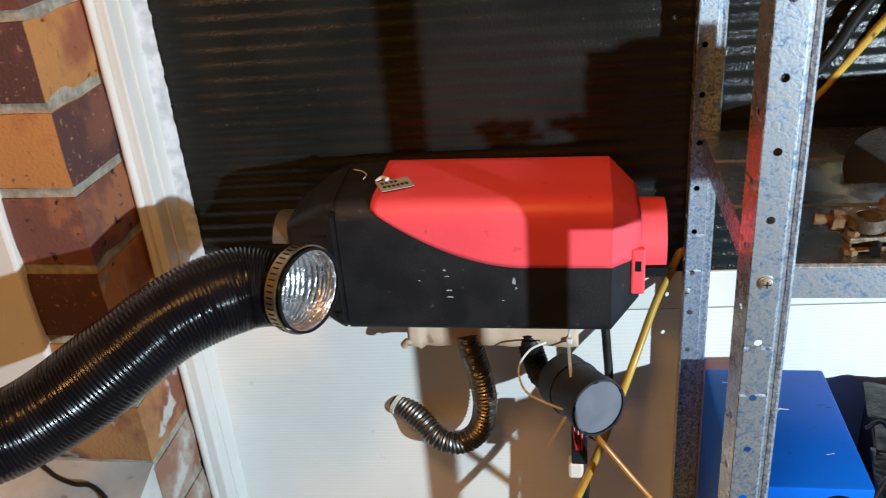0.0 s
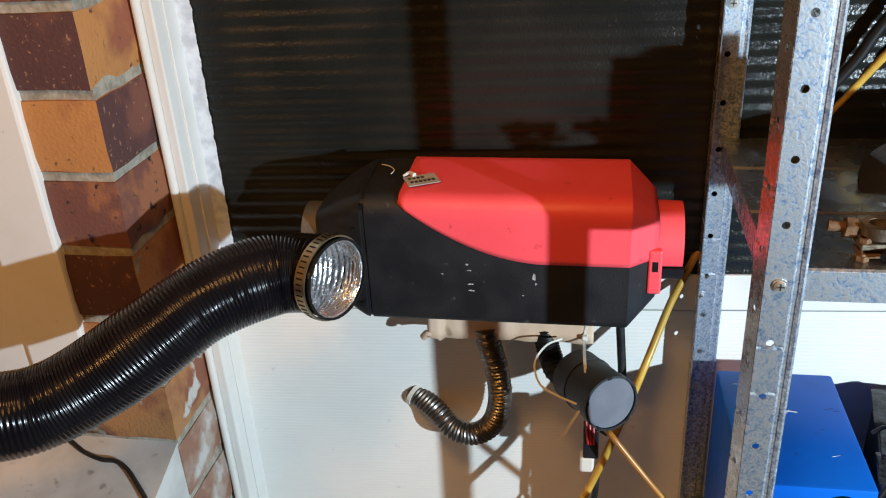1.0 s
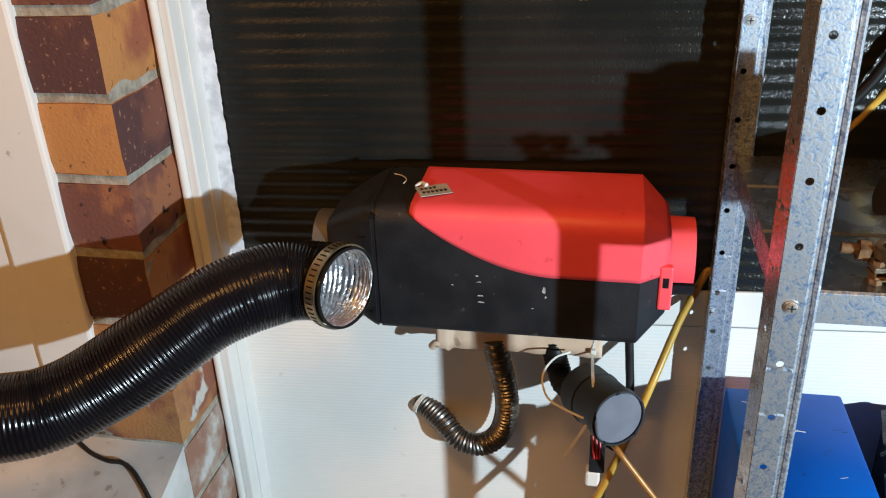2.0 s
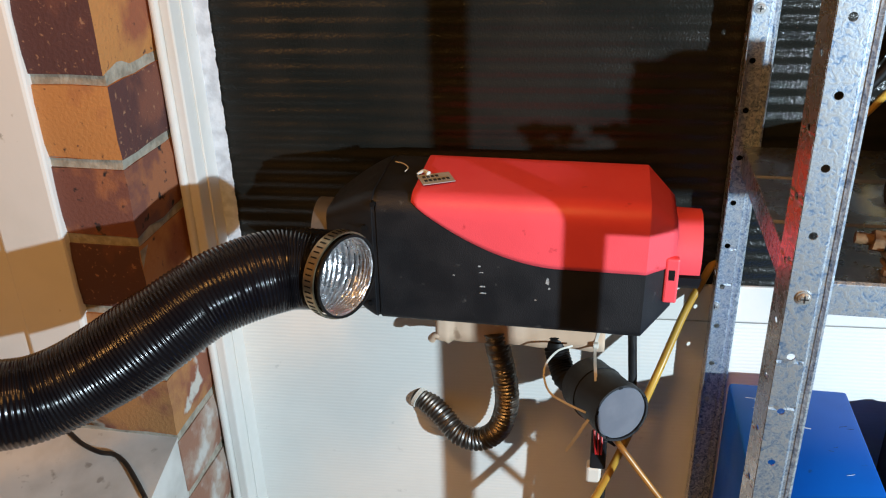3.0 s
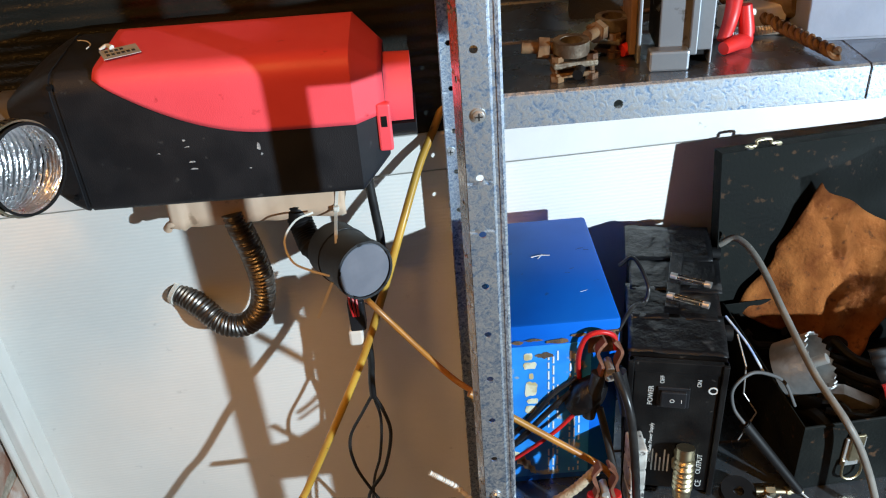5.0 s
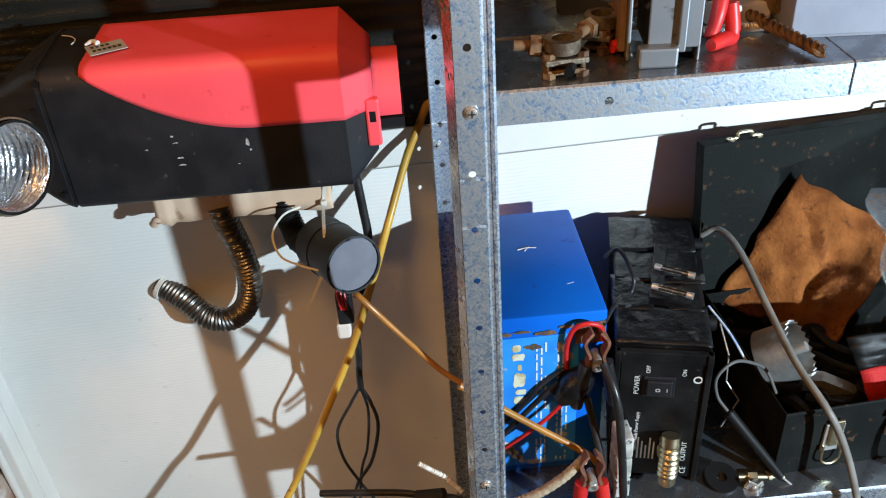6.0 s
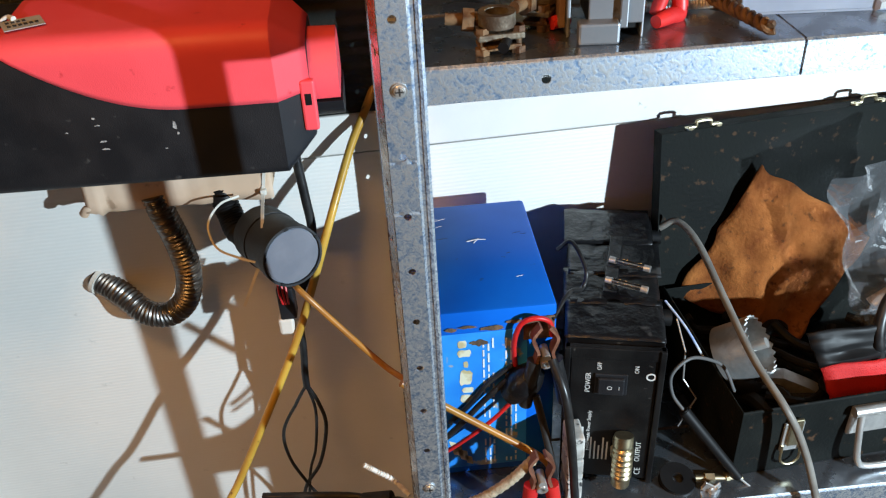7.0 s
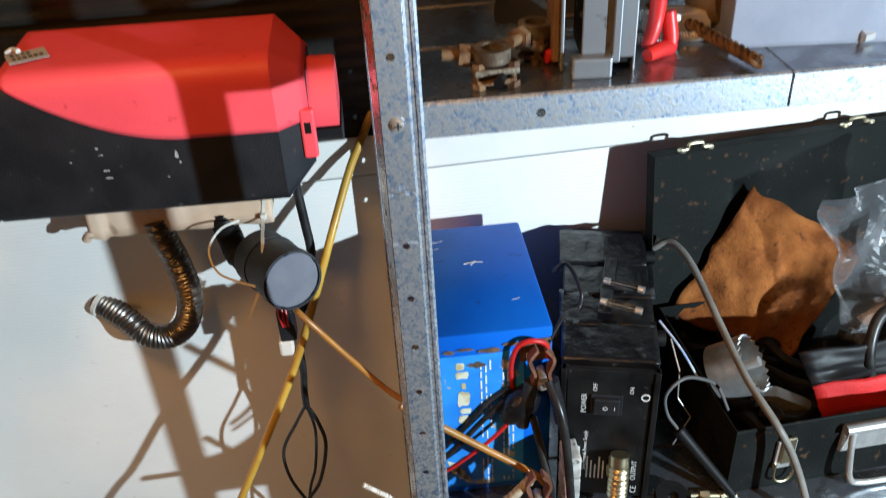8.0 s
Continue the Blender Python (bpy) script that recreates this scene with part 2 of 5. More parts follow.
def ribbed_sheet():
    """Dark sheet with shallow level ribs."""
    bm = bmesh.new()
    z, k, rows = 1.14, 0, []
    while z < 2.4:
        c = 0.5 - 0.5 * math.cos(2 * math.pi * k / 8)
        rows.append([bm.verts.new((x, GLASS_Y - 0.0015 * c, z)) for x in (-0.230, 0.6, 1.4, 2.6)])
        z, k = z + 0.0165 / 8, k + 1
    for a, b in zip(rows, rows[1:]):
        for i in range(3):
            bm.faces.new((a[i], a[i + 1], b[i + 1], b[i]))
    back = [bm.verts.new((x, 0.04, zz)) for x, zz in ((-0.215, 1.14), (2.6, 1.14), (2.6, z), (-0.215, z))]
    bm.faces.new(back)
    return bm


PANE = solid("window_sheet", ribbed_sheet(), GLASS_DARK, "black glossy ribbed plastic window sheet at night", "window", "structure", smooth=True)
for ob in (SHEET, RAIL, PANE):
    ob.matrix_world = WALL
solid("wall_upper_north", bx(-1.6, 2.6, -0.1, 0.25, 2.4, 2.6), ROOM_PAINT, "dim painted wall above the window", "wall", "structure")
solid("floor", bx(-1.6, 2.6, -3.0, 0.25, -0.1, 0.0), CONCRETE, "grey concrete garage floor", "floor", "structure")
solid("ceiling", bx(-1.6, 2.6, -3.0, 0.25, 2.6, 2.7), ROOM_PAINT, "dim painted ceiling", "ceiling", "structure")
solid("wall_south", bx(-1.6, 2.6, -3.1, -3.0, 0, 2.6), ROOM_PAINT, "dim painted wall behind", "wall", "structure")
solid("wall_east", bx(2.6, 2.7, -3.1, 0.25, 0, 2.6), ROOM_PAINT, "dim painted side wall", "wall", "structure")
solid("wall_west", bx(-1.7, -1.6, -3.1, 0.1, 0, 2.6), ROOM_PAINT, "dim painted side wall", "wall", "structure")
# white door frame in front of the bricks
bm = bmesh.new()
box(bm, -0.383, -0.309, -0.192, -0.150, 1.085, 2.4, 0.004)
box(bm, -0.56, -0.3832, -0.186, -0.150, 1.06, 2.4, 0.003)
box(bm, -1.6, -0.5602, -0.180, -0.150, 0.83, 2.4, 0.003)
solid("door_frame_trim", bm, WHITE_PAINT, "white painted timber frame boards beside the bricks", "trim", "structure")
# rendered ledge below the bricks
bm = bmesh.new()
v = [bm.verts.new(p) for p in ((-1.6, -0.43, 0.912), (-0.2308, -0.43, 0.912), (-0.2308, -0.179, 1.0), (-1.6, -0.179, 1.0),
                               (-1.6, -0.43, 0.0), (-0.2308, -0.43, 0.0), (-0.2308, -0.179, 0.0), (-1.6, -0.179, 0.0))]
for f in ((0, 1, 2, 3), (4, 7, 6, 5), (0, 4, 5, 1), (1, 5, 6, 2), (2, 6, 7, 3), (3, 7, 4, 0)):
    bm.faces.new([v[i] for i in f])
solid("ledge", bm, LEDGE_PAINT, "white painted sloping ledge under the bricks", "ledge", "structure")
# frosted sealant smeared along the sheet's edge, thinning out
FROSTED = mat("frosted_sealant", (0.72, 0.78, 0.85), 0.4, color2=(0.52, 0.57, 0.63), scale=60, bump=0.4, bump_scale=300)
FROSTED_THIN = mat("thin_frosted_sealant", (0.60, 0.66, 0.72), 0.4, color2=(0.40, 0.44, 0.50), scale=120, bump=0.4, bump_scale=300, alpha=0.42)
FROSTED_HAZE = mat("sealant_haze", (0.50, 0.55, 0.60), 0.4, color2=(0.30, 0.34, 0.38), scale=160, alpha=0.16)


def smear(lift, start, width, rough_edge, seed):
    bm = bmesh.new()
    rows, z = [], 1.15
    while z < 2.38:
        w = start + width + rough_edge * noise.noise(Vector((seed, 0, z * 90))) + 0.6 * rough_edge * noise.noise(Vector((seed, 0, z * 420)))
        rows.append([bm.verts.new(q) for q in ((-0.207, GLASS_Y - lift - 0.0006, z), (-0.207 + w * 0.7, GLASS_Y - lift, z), (-0.207 + w, GLASS_Y - lift + 0.0003, z))])
        z += 0.0016
    for a, b in zip(rows, rows[1:]):
        for i in range(2):
            bm.faces.new((a[i], a[i + 1], b[i + 1], b[i]))
    return bm


SEAL = solid("window_sealant_trim", smear(0.0030, 0.0, 0.0200, 0.0016, 1), FROSTED, "frosty white sealant along the window edge", "trim", "structure", smooth=True)
SEAL.matrix_world = WALL
part("thin_smear", smear(0.0022, 0.0, 0.0235, 0.0022, 4), FROSTED_THIN, SEAL, "", True)
part("thin_smear", smear(0.0014, 0.0, 0.0280, 0.0028, 8), FROSTED_HAZE, SEAL, "", True)


# ---- steel shelving ----
def pierced_strip(bm, corner, along, holes, pitch, z0, z1, width, radius, thick):
    """An upright strip from z0 to z1 with round holes through it; along: its level direction."""
    along = Vector(along)
    faces = []

    def quad(a, b, c, d):
        faces.append(bm.faces.new([bm.verts.new(Vector(corner) + along * u + Vector((0, 0, w))) for u, w in (a, b, c, d)]))
    n, last = 12, z0
    for h in sorted(holes):
        lo, hi = h - radius * 1.8, h + radius * 1.8
        if lo < z0 or hi > z1:
            continue
        quad((0, last), (width, last), (width, lo), (0, lo))
        cen = width / 2
        sq, ci = [], []
        for k in range(n):
            a = 2 * math.pi * (k + 0.5) / n
            c, s = math.cos(a), math.sin(a)
            f = 1 / max(abs(c), abs(s))
            sq.append(bm.verts.new(Vector(corner) + along * (cen + c * f * width / 2) + Vector((0, 0, h + s * f * radius * 1.8))))
            ci.append(bm.verts.new(Vector(corner) + along * (cen + c * radius) + Vector((0, 0, h + s * radius))))
        for k in range(n):
            faces.append(bm.faces.new((sq[k], sq[(k + 1) % n], ci[(k + 1) % n], ci[k])))
        last = hi
    quad((0, last), (width, last), (width, z1), (0, z1))
    return faces


def post(name_parent, x, y, holes, bend, z0, z1, back):
    """Folded upright: a pierced front face, a rolled lip beside it and a side flange."""
    bm = bmesh.new()
    faces = pierced_strip(bm, (x, y, 0), (1, 0, 0), holes, 0.052, z0, z1, 0.0205, 0.0032, 0.002)
    outline = [(x + 0.0205, y), (x + 0.0225, y + 0.0022), (x + 0.0262, y + 0.0022), (x + 0.0285, y - 0.0008), (x + 0.0300, y + 0.0005), (x + 0.0300, y + 0.004)]
    for (ax, ay), (bx_, by) in zip(outline, outline[1:]):
        faces.append(bm.faces.new([bm.verts.new(q) for q in ((ax, ay, z0), (bx_, by, z0), (bx_, by, z1), (ax, ay, z1))]))
    bmesh.ops.remove_doubles(bm, verts=bm.verts, dist=0.00005)
    part("front_flange", bm, ZINC, name_parent)
    bm = bmesh.new()
    d = Vector((bend, back, 0))
    w = d.length
    pierced_strip(bm, (x, y, 0), d / w, [h + 0.026 for h in holes], 0.052, z0, z1, w, 0.0030, 0.002)
    bmesh.ops.remove_doubles(bm, verts=bm.verts, dist=0.00005)
    part("side_flange", bm, ZINC_SIDE, name_parent)


def solidify_children(ob, t):
    for c in ob.children:
        md = c.modifiers.new("thickness", "SOLIDIFY")
        md.thickness, md.offset = t, 0


def bolt(place, parent, r=0.0048, axis=(0, -1, 0), material=None):
    """A domed screw head with a cross slot, on a washer."""
    a = Vector(axis)
    p = Vector(place)
    bm = cyl(p, p + a * 0.0010, r * 1.2, 20)
    cyl(p + a * 0.0008, p + a * 0.0032, r, 18, r * 0.72, bm, 0.0006)
    head = part("bolt", bm, material or STEEL, parent, "", True)
    # flat near-black bars stand for the shade inside the cross slot
    for w, h in ((0.62, 0.12), (0.12, 0.62)):
        part("cross_slot", bx(p.x - r * w, p.x + r * w, p.y - 0.0035, p.y - 0.0030, p.z - r * h, p.z + r * h), SLOT_SHADE, head)


SLOT_SHADE = mat("slot_shadow_grime", (0.03, 0.028, 0.025), 0.8)
ZINC_SIDE = spangle("smooth_galvanised_steel", (0.60, 0.61, 0.64), (0.46, 0.47, 0.50), 120.0, 0.2)
FRONT = thing("front_upright", (0.39, -0.295, 0), "galvanised slotted steel shelf upright with round holes", "shelf upright", "shelf uprights")
post(FRONT, 0.3783, -0.3088, [1.305 - (k - 4) * 0.052 for k in range(-8, 28)], -0.005, 0.0, 1.95, 0.022)
solidify_children(FRONT, 0.0012)
bolt((0.3899, -0.3096, 1.306), FRONT)
bolt((0.3885, -0.3096, 0.889), FRONT)
REAR = thing("rear_upright", (0.375, -0.01, 0), "galvanised slotted steel shelf upright against the wall", "shelf upright", "shelf uprights")
post(REAR, 0.3700, -0.006, [1.410 - k * 0.052 for k in range(-10, 27)], -0.001, 0.0, 1.95, -0.030)
solidify_children(REAR, 0.0012)
bolt((0.3745, -0.0068, 1.125), REAR)
bolt((0.381, -0.0068, 1.462), REAR)


def shelf(name, x0, x1, top, label, holes):
    """A folded sheet shelf: a pan with grooves along it, a front lip with a turned-in foot, side lips and a back lip."""
    s = thing(name, ((x0 + x1) / 2, -0.3, top), label, "shelf", "steel shelves")
    bm = bmesh.new()
    prof = [(-0.3044, 0.0), (-0.205, 0.0), (-0.203, -0.002), (-0.199, -0.002), (-0.197, 0.0), (-0.100, 0.0), (-0.098, -0.002), (-0.094, -0.002), (-0.092, 0.0), (-0.008, 0.0)]
    rows = [[bm.verts.new((x, y, top + z)) for x in (x0, x1)] for y, z in prof]
    for a, b in zip(rows, rows[1:]):
        bm.faces.new((a[0], a[1], b[1], b[0]))
    part("pan", bm, ZINC_DARK, s)
    bm = bmesh.new()
    z0, z1, last = top - 0.027, top - 0.0015, x0
    faces = []

    def strip(a, b):
        bm.faces.new([bm.verts.new(q) for q in ((a, -0.3070, z0), (b, -0.3070, z0), (b, -0.3070, z1), (a, -0.3070, z1))])
    for h in holes:
        r, w, n = 0.0036, 0.0125, 12
        strip(last, h - w)
        sq, ci = [], []
        for k in range(n):
            a = 2 * math.pi * (k + 0.5) / n
            c, q = math.cos(a), math.sin(a)
            f = 1 / max(abs(c), abs(q))
            sq.append(bm.verts.new((h + c * f * w, -0.3070, (z0 + z1) / 2 + q * f * (z1 - z0) / 2)))
            ci.append(bm.verts.new((h + c * r, -0.3070, (z0 + z1) / 2 + q * r)))
        for k in range(n):
            bm.faces.new((sq[k], sq[(k + 1) % n], ci[(k + 1) % n], ci[k]))
        last = h + w
    strip(last, x1)
    for (ay, az), (by, bz) in (((-0.3070, z1), (-0.3044, top)), ((-0.3070, z0), (-0.2944, z0 - 0.001))):
        bm.faces.new([bm.verts.new(q) for q in ((x0, ay, az), (x1, ay, az), (x1, by, bz), (x0, by, bz))])
    bmesh.ops.remove_doubles(bm, verts=bm.verts, dist=0.0001)
    part("front_lip", bm, ZINC, s)
    for x, nm in ((x0, "side_lip"), (x1, "side_lip")):
        bm = bmesh.new()
        bm.faces.new([bm.verts.new(q) for q in ((x, -0.3059, top - 0.0275), (x, -0.010, top - 0.0275), (x, -0.010, top - 0.0004), (x, -0.3059, top - 0.0004))])
        part(nm, bm, ZINC_SIDE, s)
    bm = bmesh.new()
    bm.faces.new([bm.verts.new(q) for q in ((x0, -0.008, top - 0.0275), (x1, -0.008, top - 0.0275), (x1, -0.008, top), (x0, -0.008, top))])
    part("back_lip", bm, ZINC_SIDE, s)
    solidify_children(s, 0.001)
    return s


shelf("upper_shelf", 0.3830, 0.6808, 1.319, "galvanised steel shelf with a folded front lip", [0.4945])
shelf("upper_shelf", 0.6828, 1.35, 1.319, "galvanised steel shelf butted against the next one", [0.80])
shelf("lower_shelf", 0.3830, 1.35, 0.8165, "dusty galvanised lower steel shelf", [0.4945, 0.80])


# ---- diesel heater ----
def heater_section(x):
    """Half width, centre and heights of the heater's case at x."""
    if x < 0.012:
        t = max(0.0, min(1.0, (0.012 - x) / 0.060))
        s = 1 - 0.50 * t ** 1.3
    elif x > 0.284:
        t = max(0.0, min(1.0, (x - 0.284) / 0.028))
        s = 1 - 0.36 * t
    else:
        s = 1.0
    return s


def heater_loop(x, grow=0.0, n=8):
    """Points round the case at x, from the back foot over the top to the front foot."""
    s = heater_section(x)
    cy, cz = -0.0870, 1.2415
    hw, up, dn = 0.066 * s + grow, 0.0735 * s + grow, 0.0725 * s + grow
    r, rb = 0.020 * s, 0.010 * s
    pts = []

    def corner(py, pz, a0, a1, rad):
        for k in range(n + 1):
            a = radians(a0 + (a1 - a0) * k / n)
            pts.append((py + rad * math.cos(a), pz + rad * math.sin(a)))
    lean = 0.004 * s
    corner(cy + hw - rb, cz - dn + rb, -90, 0, rb)
    corner(cy + hw - r * 1.6, cz + up - r * 1.6, 0, 90, r * 1.6)
    corner(cy - hw + r, cz + up - r - lean, 90, 180, r)
    corner(cy - hw + rb, cz - dn + rb, 180, 270, rb)
    return [Vector((x, y, z)) for y, z in pts]


HEATER = thing("diesel_heater", (0.1500, -0.0870, 1.1735), "red and black plastic diesel air heater on a timber block", "heater")
xs = [-0.046, -0.040, -0.03, -0.02, -0.01, 0.0, 0.008, 0.012, 0.0125, 0.0165, 0.017] + [0.025 + 0.0305 * k for k in range(8)] + [0.262, 0.276, 0.284, 0.290, 0.298, 0.306, 0.312]
bm = bmesh.new()
loops = [[bm.verts.new(p) for p in heater_loop(x, -0.0012 if x in (0.0125, 0.0165) else 0.0)] for x in xs]
for a, b in zip(loops, loops[1:]):
    for k in range(len(a)):
        j = (k + 1) % len(a)
        bm.faces.new((a[k], a[j], b[j], b[k]))
bm.faces.new(loops[0])
bm.faces.new(loops[-1][::-1])
part("case", bm, PLASTIC_BLACK, HEATER, "matt black plastic lower case", True)


def red_low(x):
    """Height of the lower edge of the red shell on the front face."""
    u = min(1.0, max(0.0, (x - 0.052) / 0.150))
    return 1.2435 + 0.062 * (1 - u) ** 1.9 if x < 0.262 else 1.2435


bm = bmesh.new()
rows = []
xs = [0.0525 + 0.0075 * k for k in range(29)] + [0.264, 0.276, 0.284, 0.290, 0.298, 0.306, 0.312]
for i, x in enumerate(xs):
    loop = [p for p in heater_loop(x, 0.0016, 10)]
    # walk over the loop from the back to the lower edge at the front
    low = red_low(x)
    start = next(k for k, p in enumerate(loop) if p.z > 1.2185)
    chain = []
    for k in range(start, len(loop)):
        p = loop[k]
        if p.y < -0.12 and p.z < low:
            q = loop[k - 1]
            f = (q.z - low) / (q.z - p.z) if q.z != p.z else 0
            chain.append(q.lerp(p, max(0.0, min(1.0, f))))
            break
        chain.append(p)
    dist = [0.0]
    for a, b in zip(chain, chain[1:]):
        dist.append(dist[-1] + (b - a).length)
    out, n = [], 40
    for m in range(n + 1):
        d, k = dist[-1] * m / n, 0
        while k < len(dist) - 2 and dist[k + 1] < d:
            k += 1
        f = (d - dist[k]) / max(1e-9, dist[k + 1] - dist[k])
        out.append(bm.verts.new(chain[k].lerp(chain[k + 1], min(1.0, f))))
    rows.append(out)
for a, b in zip(rows, rows[1:]):
    for k in range(40):
        bm.faces.new((a[k], a[k + 1], b[k + 1], b[k]))
cover = part("cover", bm, RED_PLASTIC, HEATER, "bright red plastic cover with a curved lower edge", True)
md = cover.modifiers.new("thickness", "SOLIDIFY")
md.thickness, md.offset = 0.0022, -1
# air intake stub at the end
bm = cyl((0.3000, -0.0870, 1.2455), (0.3380, -0.0870, 1.2455), 0.040, 32, 0.039)
for v in bm.verts:
    if v.co.z < 1.2285:
        v.co.z = 1.2285
part("intake_collar", bm, RED_PLASTIC, HEATER, "red plastic intake collar", True)
bm = cyl((0.3000, -0.0870, 1.2385), (0.3400, -0.0870, 1.2385), 0.038, 32, 0.037)
for v in bm.verts:
    if v.co.z > 1.2275:
        v.co.z = 1.2275
part("intake_base", bm, PLASTIC_BLACK, HEATER, "", True)
part("clip", bx(0.3030, 0.3165, -0.1395, -0.1300, 1.2060, 1.2550, 0.002), RED_PLASTIC, HEATER, "red plastic locking tab")
part("clip_slot", bx(0.3068, 0.3125, -0.1400, -0.1385, 1.2320, 1.2430), RUBBER, HEATER)
part("outlet_stub", ring((-0.0500, -0.0870, 1.2415), (1, 0, 0), 0.034, 0.031, 0.030), OUTLET, HEATER, "grey metal hot air outlet stub", True)
for x, z in ((0.004, 1.2755), (0.006, 1.1885), (0.014, 1.3015)):
    part("screw", cyl((x, -0.1485, z), (x, -0.1545, z), 0.0026, 12), RUBBER, HEATER)
LABEL_GREY = mat("grey_label", (0.45, 0.45, 0.43), 0.5, color2=(0.38, 0.38, 0.37), scale=60)
INK = mat("dark_ink", (0.03, 0.03, 0.03), 0.6)
lab = part("sticker", bx(-0.017, 0.017, -0.012, 0.012, 0, 0.0006), LABEL_GREY, HEATER, "curling grey sticker with dark print")
lab.matrix_basis = pose(0.0710, -0.1120, 1.3158, 2.5, 0, 27)
for i in range(2):
    for j in range(4 + 2 * i):
        b = part("print_bar", bx(-0.013 + j * 0.0046, -0.0100 + j * 0.0046, 0.0030 - i * 0.009, 0.0075 - i * 0.009, 0.0006, 0.0010), INK, HEATER)
        b.matrix_basis = lab.matrix_basis.copy()

part("paper_tear", tube([(0.0500, -0.1050, 1.3170), (0.0560, -0.1010, 1.3190), (0.0620, -0.1050, 1.3180)], lambda d, l: 0.0012 + 0.0016 * d / l, 8), NYLON0, HEATER, "torn white paper")
part("stray_thread", tube([(0.0200, -0.0730, 1.3171), (0.0300, -0.0790, 1.3177), (0.0370, -0.0890, 1.3173), (0.0360, -0.0990, 1.3169)], 0.0006, 6), NYLON0, HEATER, "pale thread")
for x, z, w, h in ((0.121, 1.2405, 0.0035, 0.0020), (0.124, 1.2175, 0.0070, 0.0016), (0.125, 1.2100, 0.0080, 0.0016), (0.095, 1.2285, 0.0030, 0.0012), (0.190, 1.2285, 0.0034, 0.0080), (0.1915, 1.2205, 0.0030, 0.0030), (0.178, 1.2065, 0.0030, 0.0012), (0.123, 1.2335, 0.0050, 0.0010)):
    bm = bmesh.new()
    bm.faces.new([bm.verts.new((x + a * w / 2 + random.uniform(-0.0006, 0.0006), -0.15335, z + b * h / 2 + random.uniform(-0.0004, 0.0004))) for a, b in ((-1, -0.6), (0.2, -1), (1, -0.3), (0.7, 0.8), (-0.4, 1))])
    part("scuff", bm, SCUFF, HEATER, "pale scuff mark")
HEATER.location.z -= 0.0065
HEATER.rotation_euler = (0, radians(0.4), 0)
BLOCK = thing("timber_block", (0.1510, -0.0360, 1.0770), "raw timber block faced with torn cardboard under the heater", "block")
part("block", bx(0.0610, 0.2500, -0.0610, -0.0065, 1.0900, 1.1580, 0.002), WOOD, BLOCK)
bm = bmesh.new()
rows = []
for k in range(41):
    u = k / 40
    x = 0.057 + 0.195 * u
    low = 1.087 + 0.003 * noise.noise(Vector((u * 7, 0, 2))) + (0.004 if u < 0.06 else 0)
    out = 0.0025 * abs(noise.noise(Vector((u * 9, 3, 1)))) + (0.005 if u < 0.08 else 0)
    rows.append([bm.verts.new((x, -0.0620 - out * s_, z)) for s_, z in ((0.2, 1.155), (0.4, 1.125), (1.0, 1.099), (1.6, low))])
for a, b in zip(rows, rows[1:]):
    for i in range(3):
        bm.faces.new((a[i], a[i + 1], b[i + 1], b[i]))
card = part("facing", bm, CARDBOARD, BLOCK, "torn pale cardboard facing", True)
md = card.modifiers.new("thickness", "SOLIDIFY")
md.thickness, md.offset = 0.0016, 1
part("corner_roll", tube([(0.0510, -0.0640, 1.0870), (0.0570, -0.0670, 1.0940), (0.0670, -0.0660, 1.0900)], lambda d, l: 0.0052 - 0.0015 * d / l, 10), CARDBOARD, BLOCK, "curled torn corner", True)

# ---- warm air duct ----
DUCT = [(-0.5610, -0.4690, 1.2430), (-0.4620, -0.4300, 1.2050), (-0.3600, -0.3970, 1.1840), (-0.2800, -0.3680, 1.1780), (-0.2430, -0.3460, 1.1790), (-0.2020, -0.3210, 1.1950), (-0.1570, -0.2950, 1.2210), (-0.1210, -0.2650, 1.2410), (-0.0860, -0.2370, 1.2500), (-0.0540, -0.2150, 1.2510), (-0.0200, -0.2110, 1.2500), (0.0060, -0.2220, 1.2505)]
ring_points = DUCT
path = resample(ring_points, 0.0006)
DUCT_T = thing("duct_hose", path[-1], "black ribbed flexible air duct lined with foil", "duct")
bm = tube(path, lambda d, l: 0.0396 + 0.0005 * math.sin(2 * math.pi * d / 0.0038) + 0.0007 * math.sin(d * 47), 36, bm=None, caps=False, smoothed=False)
part("sleeve", bm, DUCT_BLACK, DUCT_T, "glossy black ribbed sleeve", True)
head, axis = path[-1], (path[-1] - path[-9]).normalized()
bm = tube(resample(ring_points, 0.0007)[-80:], lambda d, l: 0.0378 + 0.0007 * math.sin(2 * math.pi * d / 0.0034), 44, caps=False, smoothed=False)
for v in bm.verts:
    v.co += Vector((noise.noise(v.co * 420), noise.noise(v.co * 420 + Vector((7, 0, 0))), noise.noise(v.co * 420 + Vector((0, 7, 0))))) * 0.0007
part("lining", bm, FOIL, DUCT_T, "crinkled aluminium foil lining", False)
part("rim", ring(head + axis * 0.0005, axis, 0.0408, 0.0386, 0.0020, 36), RUBBER, DUCT_T, "", True)
CL = part("hose_clamp", ring(head - axis * 0.010, axis, 0.0428, 0.0412, 0.0125, 48), BRASS, DUCT_T, "yellowish plated worm-drive hose clamp", True)
m = Matrix.Translation(head - axis * 0.010) @ axis.to_track_quat("Z", "Y").to_matrix().to_4x4()
for k in range(48):
    a = 2 * math.pi * k / 48
    part("clamp_slot", bx(-0.0007, 0.0007, -0.0003, 0.0003, -0.0036, 0.0036, 0, m @ Matrix.Rotation(a, 4, "Z") @ Matrix.Translation((0, -0.0429, 0))), RUBBER, CL)


